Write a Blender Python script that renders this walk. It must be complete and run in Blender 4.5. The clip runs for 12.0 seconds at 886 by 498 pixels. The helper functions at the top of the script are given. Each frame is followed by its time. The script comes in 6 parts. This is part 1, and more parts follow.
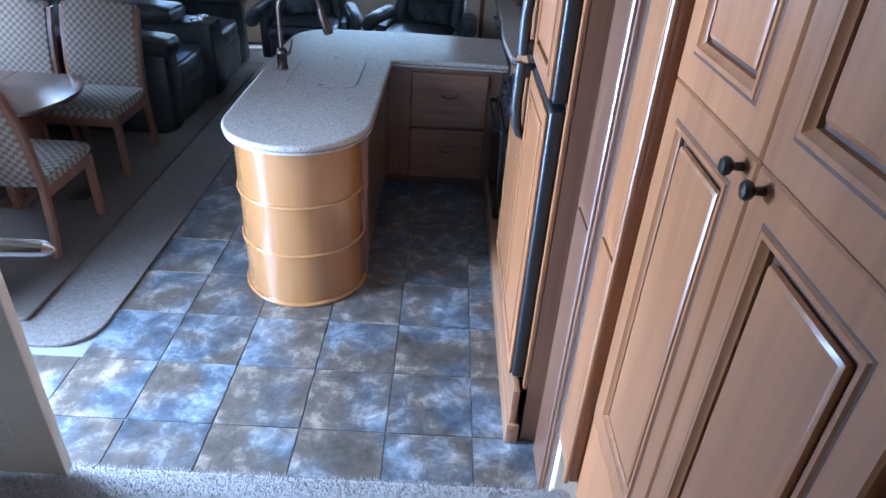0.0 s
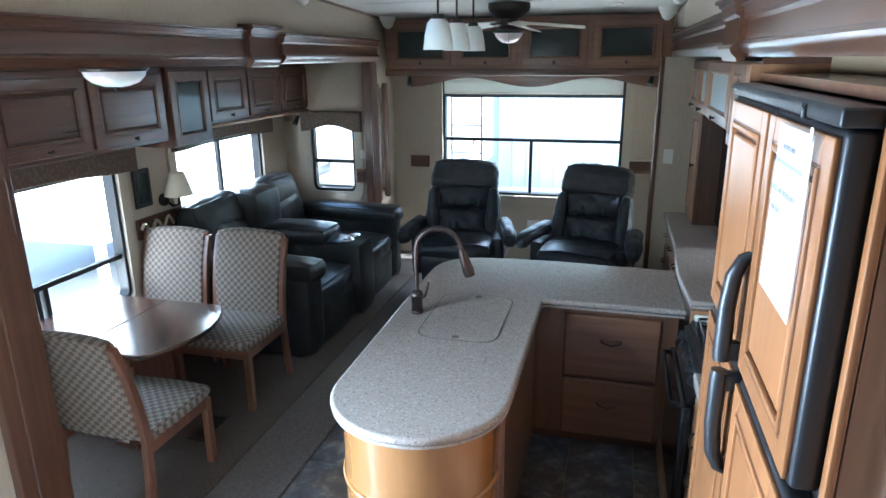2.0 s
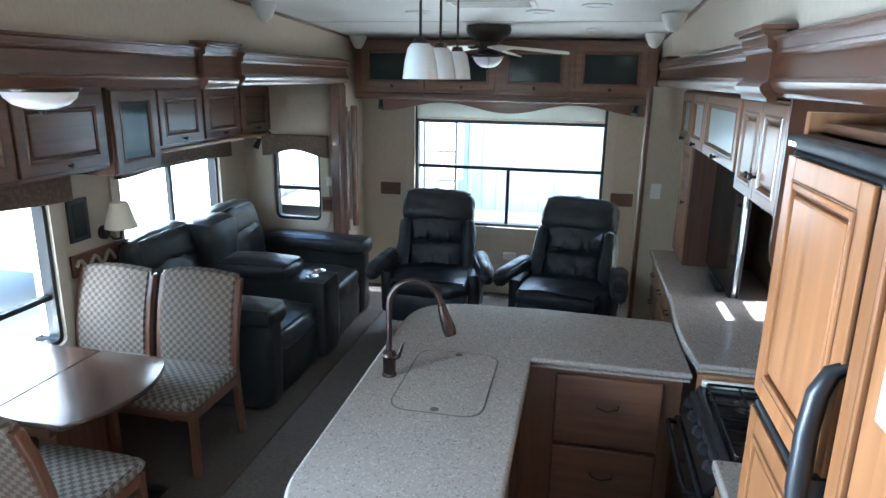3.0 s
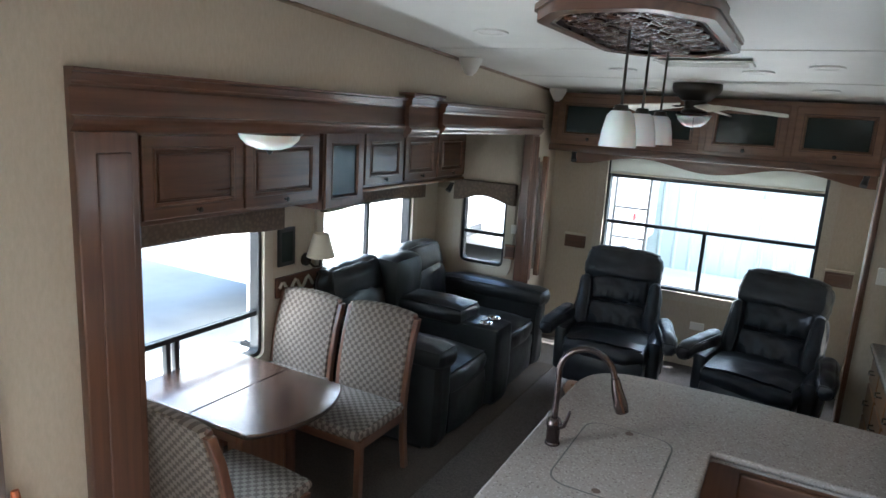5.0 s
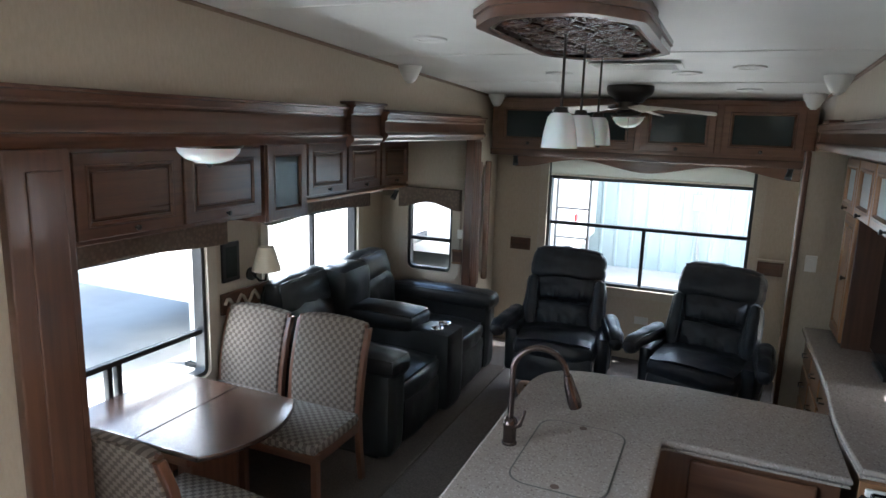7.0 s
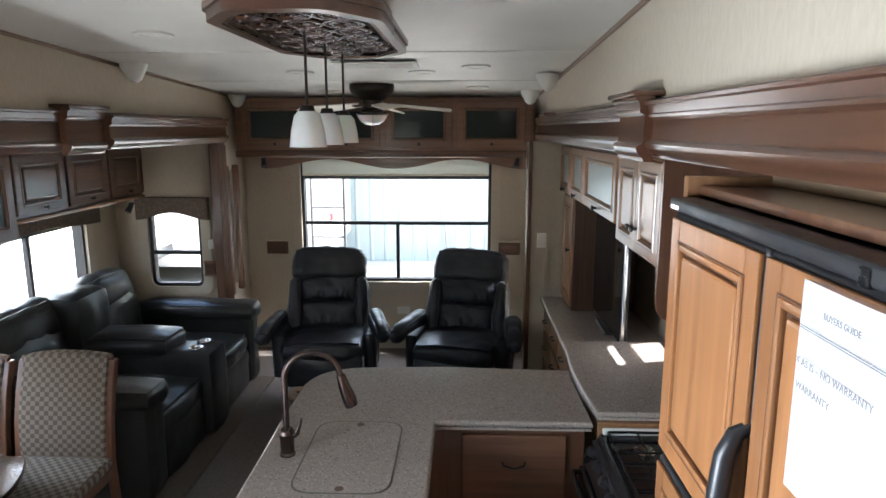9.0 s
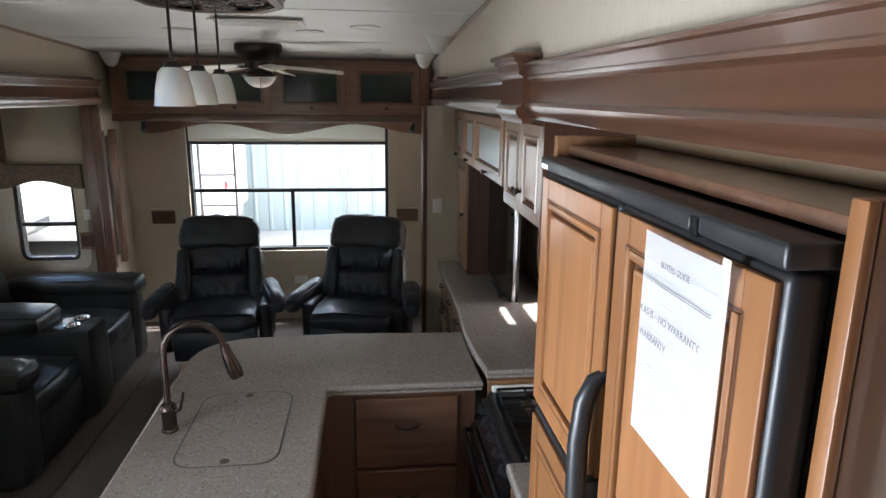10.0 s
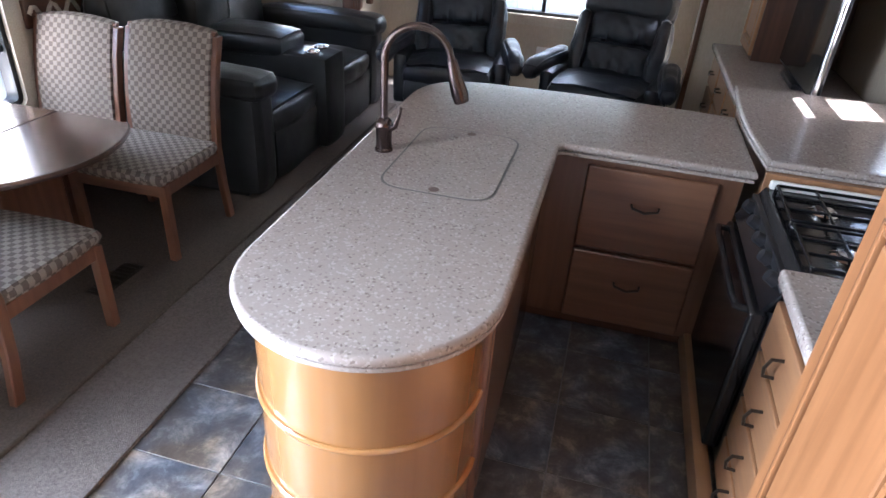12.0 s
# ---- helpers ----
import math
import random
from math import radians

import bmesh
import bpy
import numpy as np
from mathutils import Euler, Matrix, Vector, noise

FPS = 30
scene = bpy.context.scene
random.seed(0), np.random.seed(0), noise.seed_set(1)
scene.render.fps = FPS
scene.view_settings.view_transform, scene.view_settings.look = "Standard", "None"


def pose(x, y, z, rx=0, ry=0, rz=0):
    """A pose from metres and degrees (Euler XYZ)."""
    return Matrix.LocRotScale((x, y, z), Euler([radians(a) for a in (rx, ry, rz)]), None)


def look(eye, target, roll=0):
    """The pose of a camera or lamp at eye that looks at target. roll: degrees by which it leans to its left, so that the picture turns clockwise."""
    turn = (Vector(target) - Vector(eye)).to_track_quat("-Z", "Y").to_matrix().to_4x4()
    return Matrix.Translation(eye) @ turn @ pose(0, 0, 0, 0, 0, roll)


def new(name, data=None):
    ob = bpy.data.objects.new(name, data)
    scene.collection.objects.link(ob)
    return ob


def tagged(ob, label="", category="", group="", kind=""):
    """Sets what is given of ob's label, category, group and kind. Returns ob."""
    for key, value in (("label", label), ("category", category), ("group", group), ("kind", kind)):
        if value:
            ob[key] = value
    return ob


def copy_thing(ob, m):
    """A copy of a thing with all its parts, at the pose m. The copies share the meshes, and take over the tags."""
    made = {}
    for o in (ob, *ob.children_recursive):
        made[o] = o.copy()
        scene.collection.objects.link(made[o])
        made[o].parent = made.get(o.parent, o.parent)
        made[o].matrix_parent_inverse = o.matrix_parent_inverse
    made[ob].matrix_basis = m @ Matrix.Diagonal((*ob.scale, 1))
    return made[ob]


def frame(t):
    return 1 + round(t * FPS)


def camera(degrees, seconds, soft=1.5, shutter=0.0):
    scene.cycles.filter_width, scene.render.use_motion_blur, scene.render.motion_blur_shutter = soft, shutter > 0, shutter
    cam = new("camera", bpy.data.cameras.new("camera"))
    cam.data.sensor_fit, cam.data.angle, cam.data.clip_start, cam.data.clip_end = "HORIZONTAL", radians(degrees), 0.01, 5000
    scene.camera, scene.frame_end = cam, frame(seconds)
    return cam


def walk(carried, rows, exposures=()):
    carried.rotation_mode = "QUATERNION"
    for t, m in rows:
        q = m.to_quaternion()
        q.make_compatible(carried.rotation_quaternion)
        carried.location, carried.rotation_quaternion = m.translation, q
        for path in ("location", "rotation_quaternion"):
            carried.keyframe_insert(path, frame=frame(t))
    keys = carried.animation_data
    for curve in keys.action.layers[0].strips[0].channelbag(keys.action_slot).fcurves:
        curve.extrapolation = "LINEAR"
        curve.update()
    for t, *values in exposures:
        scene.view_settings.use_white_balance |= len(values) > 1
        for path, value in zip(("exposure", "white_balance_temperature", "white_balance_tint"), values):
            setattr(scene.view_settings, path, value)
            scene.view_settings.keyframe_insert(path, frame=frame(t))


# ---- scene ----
cam = camera(68.8, 12.0)
PATH = [
    (0, (0.891, 0.685, 1.915), (0.913, 2.387, 0.864), 3.6),
    (0.5, (0.887, 0.824, 1.963), (0.756, 2.611, 1.075), 3.0),
    (1, (0.932, 1.073, 2.026), (0.618, 2.932, 1.36), 1.0),
    (1.5, (0.942, 1.257, 2.029), (0.484, 3.11, 1.433), -0.9),
    (2, (0.873, 1.408, 2.023), (0.381, 3.262, 1.458), -0.5),
    (2.5, (0.749, 1.66, 2.057), (0.35, 3.545, 1.521), 0.8),
    (2.7, (0.723, 1.748, 2.056), (0.351, 3.642, 1.53), 0.8),
    (4.5, (0.723, 1.86, 2.139), (-0.088, 3.634, 1.694), 3.1),
    (5, (0.708, 1.841, 2.123), (-0.216, 3.567, 1.715), 3.5),
    (5.5, (0.695, 1.834, 2.124), (-0.34, 3.502, 1.739), 3.5),
    (6, (0.676, 1.826, 2.149), (-0.401, 3.467, 1.765), 3.0),
    (6.5, (0.699, 1.847, 2.114), (-0.235, 3.574, 1.735), 3.4),
    (6.7, (0.703, 1.825, 2.117), (-0.166, 3.586, 1.739), 2.7),
    (8.3, (0.672, 1.856, 2.117), (0.35, 3.797, 1.756), 0.5),
    (8.5, (0.681, 1.857, 2.116), (0.444, 3.81, 1.757), 0.1),
    (9, (0.688, 1.853, 2.112), (0.626, 3.819, 1.746), 0.0),
    (9.5, (0.727, 1.855, 2.098), (0.826, 3.809, 1.682), 0.4),
    (10, (0.763, 1.863, 2.093), (0.989, 3.796, 1.632), 0.6),
    (10.5, (0.733, 1.869, 2.016), (1.007, 3.772, 1.466), 2.3),
    (11, (0.687, 1.956, 1.894), (0.789, 3.763, 1.044), 5.9),
    (11.5, (0.73, 2.105, 1.717), (0.506, 3.843, 0.752), 5.4),
    (12, (0.703, 2.227, 1.694), (0.304, 3.902, 0.678), 3.9),
]
EXPOSURES = [(0, 2.5, 4480, 8), (0.8, 2.42, 4750, 5), (1.5, 2.58, 5060, 3), (2.5, 2.75, 4980, 0), (4.5, 2.38, 5420, 4), (5.5, 2.3, 5450, 4), (6.5, 2.02, 5480, 5), (8.5, 2.26, 5880, 8), (9.3, 2.25, 5980, 9), (10.5, 1.92, 6040, 10), (11, 2.2, 5620, 9), (11.5, 2.66, 5620, 14), (12, 2.88, 5650, 16)]
walk(cam, [(t, look(eye, target, roll)) for t, eye, target, roll in PATH], EXPOSURES)

# ---- world, sun and light ----
world = bpy.data.worlds.new("world")
scene.world = world
world.use_nodes = True
world_nodes = world.node_tree.nodes
sky = world_nodes.new("ShaderNodeTexSky")
sky.sky_type, sky.sun_disc = "NISHITA", False
sky.sun_elevation, sky.sun_rotation = radians(52), radians(75)
sky.dust_density, sky.air_density = 3.5, 1.3
world_nodes["Background"].inputs["Strength"].default_value = 0.15
world.node_tree.links.new(sky.outputs[0], world_nodes["Background"].inputs["Color"])
sun = new("sun", bpy.data.lights.new("sun", "SUN"))
sun.data.energy, sun.data.angle, sun.data.color = 5.0, radians(0.5), (1.0, 0.95, 0.87)
sun.matrix_world = look((30, 8, 40), (0, 0, 0))


def window_light(name, where, target, w, h, watts, colour=(0.93, 0.97, 1.0)):
    ob = new(name, bpy.data.lights.new(name, "AREA"))
    ob.data.shape, ob.data.size, ob.data.size_y = "RECTANGLE", w, h
    ob.data.energy, ob.data.color = watts, colour
    ob.matrix_world = look(where, target)
    return ob


# added lamps for sky light: above each opening's head, and in the entry doorway
window_light("rear_window_skylight", (0.07, 8.45, 2.15), (0.07, 6.6, 0.4), 1.7, 0.6, 6)
# next two: unseen lamps below the sills, added in place of yard bounce
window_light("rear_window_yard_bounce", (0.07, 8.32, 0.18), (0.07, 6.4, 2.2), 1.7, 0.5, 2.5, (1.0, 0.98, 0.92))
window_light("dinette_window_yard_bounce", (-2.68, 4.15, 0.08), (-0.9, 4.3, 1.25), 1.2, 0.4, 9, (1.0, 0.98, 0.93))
window_light("dinette_window_skylight", (-2.75, 4.1, 1.85), (-1.2, 4.1, 0.4), 1.3, 0.6, 9)
window_light("sofa_window_skylight", (-2.75, 6.15, 1.85), (-1.2, 6.15, 0.3), 1.15, 0.5, 7)
entry_sky = window_light("entry_door_skylight", (-1.43, 2.36, 0.97), (0.6, 2.30, 0.40), 0.74, 1.88, 28, (0.86, 0.93, 1.0))
entry_sky.data.spread = radians(125)


# ---- materials ----
def mat(name, colour=(0.5, 0.5, 0.5), rough=0.5, metal=0.0):
    m = bpy.data.materials.new(name)
    m.use_nodes = True
    b = m.node_tree.nodes["Principled BSDF"]
    b.inputs["Base Color"].default_value = (*colour, 1)
    b.inputs["Roughness"].default_value, b.inputs["Metallic"].default_value = rough, metal
    return m


def node(m, kind, **values):
    n = m.node_tree.nodes.new(kind)
    for k, v in values.items():
        n.inputs[k.replace("_", " ")].default_value = v
    return n


def link(m, a, b):
    m.node_tree.links.new(a, b)


def coords(m, scale=(1, 1, 1), turn=(0, 0, 0)):
    tc = m.node_tree.nodes.new("ShaderNodeTexCoord")
    mp = m.node_tree.nodes.new("ShaderNodeMapping")
    mp.inputs["Scale"].default_value = scale
    mp.inputs["Rotation"].default_value = turn
    link(m, tc.outputs["Object"], mp.inputs["Vector"])
    return mp.outputs[0]


def ramp(m, fac, stops):
    r = m.node_tree.nodes.new("ShaderNodeValToRGB")
    el = r.color_ramp.elements
    while len(el) < len(stops):
        el.new(0.5)
    for e, (p, c) in zip(el, stops):
        e.position, e.color = p, (*c, 1)
    link(m, fac, r.inputs["Fac"])
    return r.outputs["Color"]


def mix(m, fac, a, b, mode="MIX"):
    n = m.node_tree.nodes.new("ShaderNodeMix")
    n.data_type, n.blend_type = "RGBA", mode
    for sock, v in ((n.inputs[0], fac), (n.inputs[6], a), (n.inputs[7], b)):
        if isinstance(v, (int, float)):
            sock.default_value = v
        elif isinstance(v, tuple):
            sock.default_value = (*v, 1)
        else:
            link(m, v, sock)
    return n.outputs[2]


def bump(m, height, strength=0.3, distance=0.002):
    b = node(m, "ShaderNodeBump", Strength=strength, Distance=distance)
    link(m, height, b.inputs["Height"])
    link(m, b.outputs[0], m.node_tree.nodes["Principled BSDF"].inputs["Normal"])


def base(m, colour):
    link(m, colour, m.node_tree.nodes["Principled BSDF"].inputs["Base Color"])


def rough_from(m, fac, lo, hi):
    r = node(m, "ShaderNodeMapRange", To_Min=lo, To_Max=hi)
    link(m, fac, r.inputs["Value"])
    link(m, r.outputs[0], m.node_tree.nodes["Principled BSDF"].inputs["Roughness"])


def wood(name, light, dark, grain, rough=0.38, relief=0.06, coat=0.85):
    """Stained, lacquered cabinet wood; grain: axis along which the fibres run."""
    m = mat(name, light, rough)
    long, across = 1.2, 22.0
    sc = [across] * 3
    sc[grain] = long
    v = coords(m, tuple(sc))
    n1 = node(m, "ShaderNodeTexNoise", Scale=1.6, Detail=6.0, Roughness=0.5, Distortion=0.3)
    link(m, v, n1.inputs["Vector"])
    v2 = coords(m, (1, 1, 1))
    n2 = node(m, "ShaderNodeTexNoise", Scale=3.0, Detail=3.0)
    link(m, v2, n2.inputs["Vector"])
    oi = m.node_tree.nodes.new("ShaderNodeObjectInfo")
    c = ramp(m, n1.outputs["Fac"], [(0.25, dark), (0.5, tuple((a + b) / 2 for a, b in zip(light, dark))), (0.78, light)])
    c = mix(m, n2.outputs["Fac"], c, mix(m, 0.35, c, dark))
    r = node(m, "ShaderNodeMapRange", To_Min=0.82, To_Max=1.12)
    link(m, oi.outputs["Random"], r.inputs["Value"])
    c = mix(m, 1.0, c, r.outputs[0], "MULTIPLY")
    base(m, c)
    rough_from(m, n1.outputs["Fac"], rough - 0.03, rough + 0.1)
    lac = m.node_tree.nodes["Principled BSDF"]
    lac.inputs["Coat Weight"].default_value, lac.inputs["Coat Roughness"].default_value = coat, 0.15
    bump(m, n1.outputs["Fac"], relief, 0.001)
    return m


OAK_L, OAK_D = (0.36, 0.19, 0.09), (0.22, 0.107, 0.05)
wood_v = wood("cabinet_wood_upright", OAK_L, OAK_D, 2)
wood_y = wood("cabinet_wood_lengthwise", OAK_L, OAK_D, 1)
wood_x = wood("cabinet_wood_crosswise", OAK_L, OAK_D, 0)
DK_L, DK_D = (0.155, 0.069, 0.036), (0.07, 0.03, 0.017)
honey_v = wood("honey_maple_upright", (0.375, 0.172, 0.068), (0.215, 0.09, 0.034), 2, 0.3, coat=0.3)
# browner cabinet wood with the shade of dimly lit cabinets put into its colour
shade_brown_x = wood("shade_brown_wood_crosswise", (0.22, 0.108, 0.058), (0.12, 0.055, 0.03), 0)
shade_brown_v = wood("shade_brown_wood_upright", (0.22, 0.108, 0.058), (0.12, 0.055, 0.03), 2)
chair_v = wood("cherry_chair_wood_upright", (0.215, 0.097, 0.052), (0.11, 0.046, 0.026), 2, 0.33)
chair_x = wood("cherry_chair_wood_crosswise", (0.215, 0.097, 0.052), (0.11, 0.046, 0.026), 0, 0.33)
dark_v = wood("dark_trim_upright", DK_L, DK_D, 2, 0.42)
dark_y = wood("dark_trim_lengthwise", DK_L, DK_D, 1, 0.27)
dark_x = wood("dark_trim_crosswise", DK_L, DK_D, 0, 0.42)
glaze = mat("dark_glaze_in_grooves", (0.07, 0.03, 0.015), 0.5)
barrel_wood = wood("island_barrel_wood", (0.325, 0.157, 0.052), (0.285, 0.133, 0.043), 2, 0.2, 0.003)

wallpaper = mat("beige_wallpaper", (0.55, 0.47, 0.34), 0.75)
n = node(wallpaper, "ShaderNodeTexNoise", Scale=1.0, Detail=6.0, Roughness=0.7)
link(wallpaper, coords(wallpaper, (60, 60, 22)), n.inputs["Vector"])
n2 = node(wallpaper, "ShaderNodeTexNoise", Scale=2.5, Detail=2.0)
link(wallpaper, coords(wallpaper), n2.inputs["Vector"])
c = ramp(wallpaper, n.outputs["Fac"], [(0.3, (0.455, 0.395, 0.305)), (0.7, (0.535, 0.47, 0.37))])
base(wallpaper, mix(wallpaper, n2.outputs["Fac"], c, mix(wallpaper, 0.25, c, (0.40, 0.335, 0.25))))
bump(wallpaper, n.outputs["Fac"], 0.25, 0.001)

ceiling_white = mat("off_white_ceiling_panel", (0.74, 0.73, 0.69), 0.45)
n = node(ceiling_white, "ShaderNodeTexNoise", Scale=90.0, Detail=3.0)
link(ceiling_white, coords(ceiling_white), n.inputs["Vector"])
n2 = node(ceiling_white, "ShaderNodeTexNoise", Scale=1.5, Detail=2.0)
link(ceiling_white, coords(ceiling_white), n2.inputs["Vector"])
base(ceiling_white, ramp(ceiling_white, n2.outputs["Fac"], [(0.3, (0.68, 0.67, 0.63)), (0.7, (0.78, 0.77, 0.73))]))
bump(ceiling_white, n.outputs["Fac"], 0.12, 0.001)

carpet = mat("grey_beige_carpet", (0.30, 0.265, 0.225), 0.95)
n = node(carpet, "ShaderNodeTexNoise", Scale=95.0, Detail=5.0, Roughness=0.8)
link(carpet, coords(carpet), n.inputs["Vector"])
n2 = node(carpet, "ShaderNodeTexNoise", Scale=5.0, Detail=4.0)
link(carpet, coords(carpet), n2.inputs["Vector"])
c = ramp(carpet, n.outputs["Fac"], [(0.3, (0.05, 0.041, 0.037)), (0.68, (0.205, 0.176, 0.16))])
base(carpet, mix(carpet, n2.outputs["Fac"], c, mix(carpet, 0.4, c, (0.09, 0.079, 0.071))))
bump(carpet, n.outputs["Fac"], 1.0, 0.006)

brown_carpet = mat("brown_slide_carpet", (0.12, 0.098, 0.08), 0.95)
n = node(brown_carpet, "ShaderNodeTexNoise", Scale=120.0, Detail=5.0, Roughness=0.8)
link(brown_carpet, coords(brown_carpet), n.inputs["Vector"])
n2 = node(brown_carpet, "ShaderNodeTexNoise", Scale=4.0, Detail=4.0)
link(brown_carpet, coords(brown_carpet), n2.inputs["Vector"])
c = ramp(brown_carpet, n.outputs["Fac"], [(0.3, (0.028, 0.021, 0.016)), (0.7, (0.13, 0.102, 0.08))])
base(brown_carpet, mix(brown_carpet, n2.outputs["Fac"], c, mix(brown_carpet, 0.4, c, (0.075, 0.06, 0.048))))
bump(brown_carpet, n.outputs["Fac"], 1.0, 0.005)

plush = mat("pale_grey_plush_carpet", (0.40, 0.37, 0.35), 0.95)
n = node(plush, "ShaderNodeTexNoise", Scale=170.0, Detail=4.0, Roughness=0.8)
link(plush, coords(plush), n.inputs["Vector"])
base(plush, ramp(plush, n.outputs["Fac"], [(0.3, (0.27, 0.25, 0.24)), (0.7, (0.52, 0.49, 0.47))]))
bump(plush, n.outputs["Fac"], 1.0, 0.006)

slate = mat("slate_look_vinyl_tile", (0.1, 0.11, 0.12), 0.33)
oi = slate.node_tree.nodes.new("ShaderNodeObjectInfo")
off = node(slate, "ShaderNodeVectorMath")
off.operation = "ADD"
sc = node(slate, "ShaderNodeMath")
sc.operation, sc.inputs[1].default_value = "MULTIPLY", 37.0
link(slate, oi.outputs["Random"], sc.inputs[0])
link(slate, coords(slate), off.inputs[0])
link(slate, sc.outputs[0], off.inputs[1])
n = node(slate, "ShaderNodeTexNoise", Scale=8.0, Detail=10.0, Roughness=0.72, Distortion=0.3)
link(slate, off.outputs[0], n.inputs["Vector"])
n2 = node(slate, "ShaderNodeTexNoise", Scale=3.0, Detail=5.0, Distortion=0.3)
link(slate, off.outputs[0], n2.inputs["Vector"])
c1 = ramp(slate, n.outputs["Fac"], [(0.30, (0.022, 0.028, 0.038)), (0.48, (0.075, 0.087, 0.108)), (0.6, (0.19, 0.207, 0.235)), (0.72, (0.46, 0.46, 0.45))])
c2 = ramp(slate, n.outputs["Fac"], [(0.30, (0.03, 0.025, 0.021)), (0.52, (0.095, 0.078, 0.063)), (0.74, (0.36, 0.30, 0.23))])
f = ramp(slate, n2.outputs["Fac"], [(0.39, (0, 0, 0)), (0.55, (1, 1, 1))])
base(slate, mix(slate, f, c1, c2))
rough_from(slate, n.outputs["Fac"], 0.26, 0.45)
bump(slate, n.outputs["Fac"], 0.25, 0.002)
grout = mat("grey_grout", (0.17, 0.17, 0.17), 0.7)

stone = mat("speckled_solid_surface", (0.42, 0.39, 0.35), 0.22)
vo = node(stone, "ShaderNodeTexVoronoi", Scale=160.0)
link(stone, coords(stone), vo.inputs["Vector"])
wn_ = stone.node_tree.nodes.new("ShaderNodeTexWhiteNoise")
link(stone, vo.outputs["Color"], wn_.inputs["Vector"])
c = ramp(stone, wn_.outputs["Value"], [(0.0, (0.19, 0.158, 0.138)), (0.05, (0.255, 0.218, 0.195)), (0.1, (0.315, 0.272, 0.246)), (0.84, (0.333, 0.289, 0.262)), (0.93, (0.41, 0.367, 0.338))])
base(stone, c)
n = node(stone, "ShaderNodeTexNoise", Scale=6.0, Detail=3.0)
link(stone, coords(stone), n.inputs["Vector"])
rough_from(stone, n.outputs["Fac"], 0.14, 0.25)

def hide(name, dark, light, lo, hi):
    """Grained upholstery leather with soft creases."""
    leather = mat(name, dark, 0.36)
    n = node(leather, "ShaderNodeTexVoronoi", Scale=220.0)
    link(leather, coords(leather), n.inputs["Vector"])
    n2 = node(leather, "ShaderNodeTexNoise", Scale=11.0, Detail=5.0, Distortion=0.4)
    link(leather, coords(leather), n2.inputs["Vector"])
    base(leather, ramp(leather, n2.outputs["Fac"], [(0.35, dark), (0.7, light)]))
    rough_from(leather, n2.outputs["Fac"], lo, hi)
    ad = node(leather, "ShaderNodeMath")
    ad.operation = "MULTIPLY_ADD"
    ad.inputs[1].default_value = 0.12
    link(leather, n.outputs["Distance"], ad.inputs[0])
    link(leather, n2.outputs["Fac"], ad.inputs[2])
    leather.node_tree.nodes["Principled BSDF"].inputs["Coat Weight"].default_value = 0.08
    leather.node_tree.nodes["Principled BSDF"].inputs["Coat Roughness"].default_value = 0.22
    bump(leather, ad.outputs[0], 0.3, 0.010)
    return leather


leather = hide("blue_black_leather", (0.010, 0.013, 0.020), (0.020, 0.025, 0.036), 0.3, 0.42)
sofa_leather = hide("soft_black_leather", (0.017, 0.0185, 0.0195), (0.023, 0.025, 0.026), 0.27, 0.33)



def dotted(name, light, dark, flat):
    """Woven check of small light and dark squares; flat: the axis that the pattern does not vary along."""
    m = mat(name, light, 0.9)
    sc_ = [1.0, 1.0, 1.0]
    sc_[flat] = 0.0
    tc = m.node_tree.nodes.new("ShaderNodeTexCoord")
    mp = m.node_tree.nodes.new("ShaderNodeMapping")
    mp.inputs["Scale"].default_value, mp.inputs["Location"].default_value = sc_, (0.0101, 0.0101, 0.0101)
    nd = node(m, "ShaderNodeTexNoise", Scale=60.0, Detail=2.0)
    link(m, tc.outputs["Object"], nd.inputs["Vector"])
    wob = node(m, "ShaderNodeVectorMath")
    wob.operation = "MULTIPLY_ADD"
    wob.inputs[1].default_value = (0.006, 0.006, 0.006)
    link(m, nd.outputs["Color"], wob.inputs[0])
    link(m, tc.outputs["Object"], wob.inputs[2])
    link(m, wob.outputs[0], mp.inputs["Vector"])
    ck = node(m, "ShaderNodeTexChecker", Scale=42.0)
    ck.inputs["Color1"].default_value, ck.inputs["Color2"].default_value = (*light, 1), (*dark, 1)
    link(m, mp.outputs[0], ck.inputs["Vector"])
    n = node(m, "ShaderNodeTexNoise", Scale=400.0, Detail=2.0)
    link(m, tc.outputs["Object"], n.inputs["Vector"])
    base(m, mix(m, n.outputs["Fac"], ck.outputs["Color"], mix(m, 0.5, ck.outputs["Color"], tuple((p + q) / 2 for p, q in zip(light, dark)))))
    bump(m, n.outputs["Fac"], 0.5, 0.002)
    return m


fabric = dotted("woven_dot_upholstery", (0.25, 0.207, 0.17), (0.10, 0.076, 0.059), 1)
seat_fabric = dotted("blue_grey_dot_upholstery", (0.25, 0.228, 0.20), (0.085, 0.071, 0.06), 2)

black = mat("black_plastic", (0.018, 0.018, 0.020), 0.35)
n = node(black, "ShaderNodeTexNoise", Scale=30.0, Detail=4.0)
link(black, coords(black), n.inputs["Vector"])
rough_from(black, n.outputs["Fac"], 0.28, 0.45)
enamel = mat("black_enamel", (0.010, 0.010, 0.011), 0.15)
bronze = mat("brushed_bronze_metal", (0.12, 0.092, 0.086), 0.24, 1.0)
chrome = mat("polished_chrome", (0.75, 0.75, 0.76), 0.1, 1.0)
dark_metal = mat("oil_rubbed_bronze", (0.05, 0.042, 0.036), 0.35, 0.8)
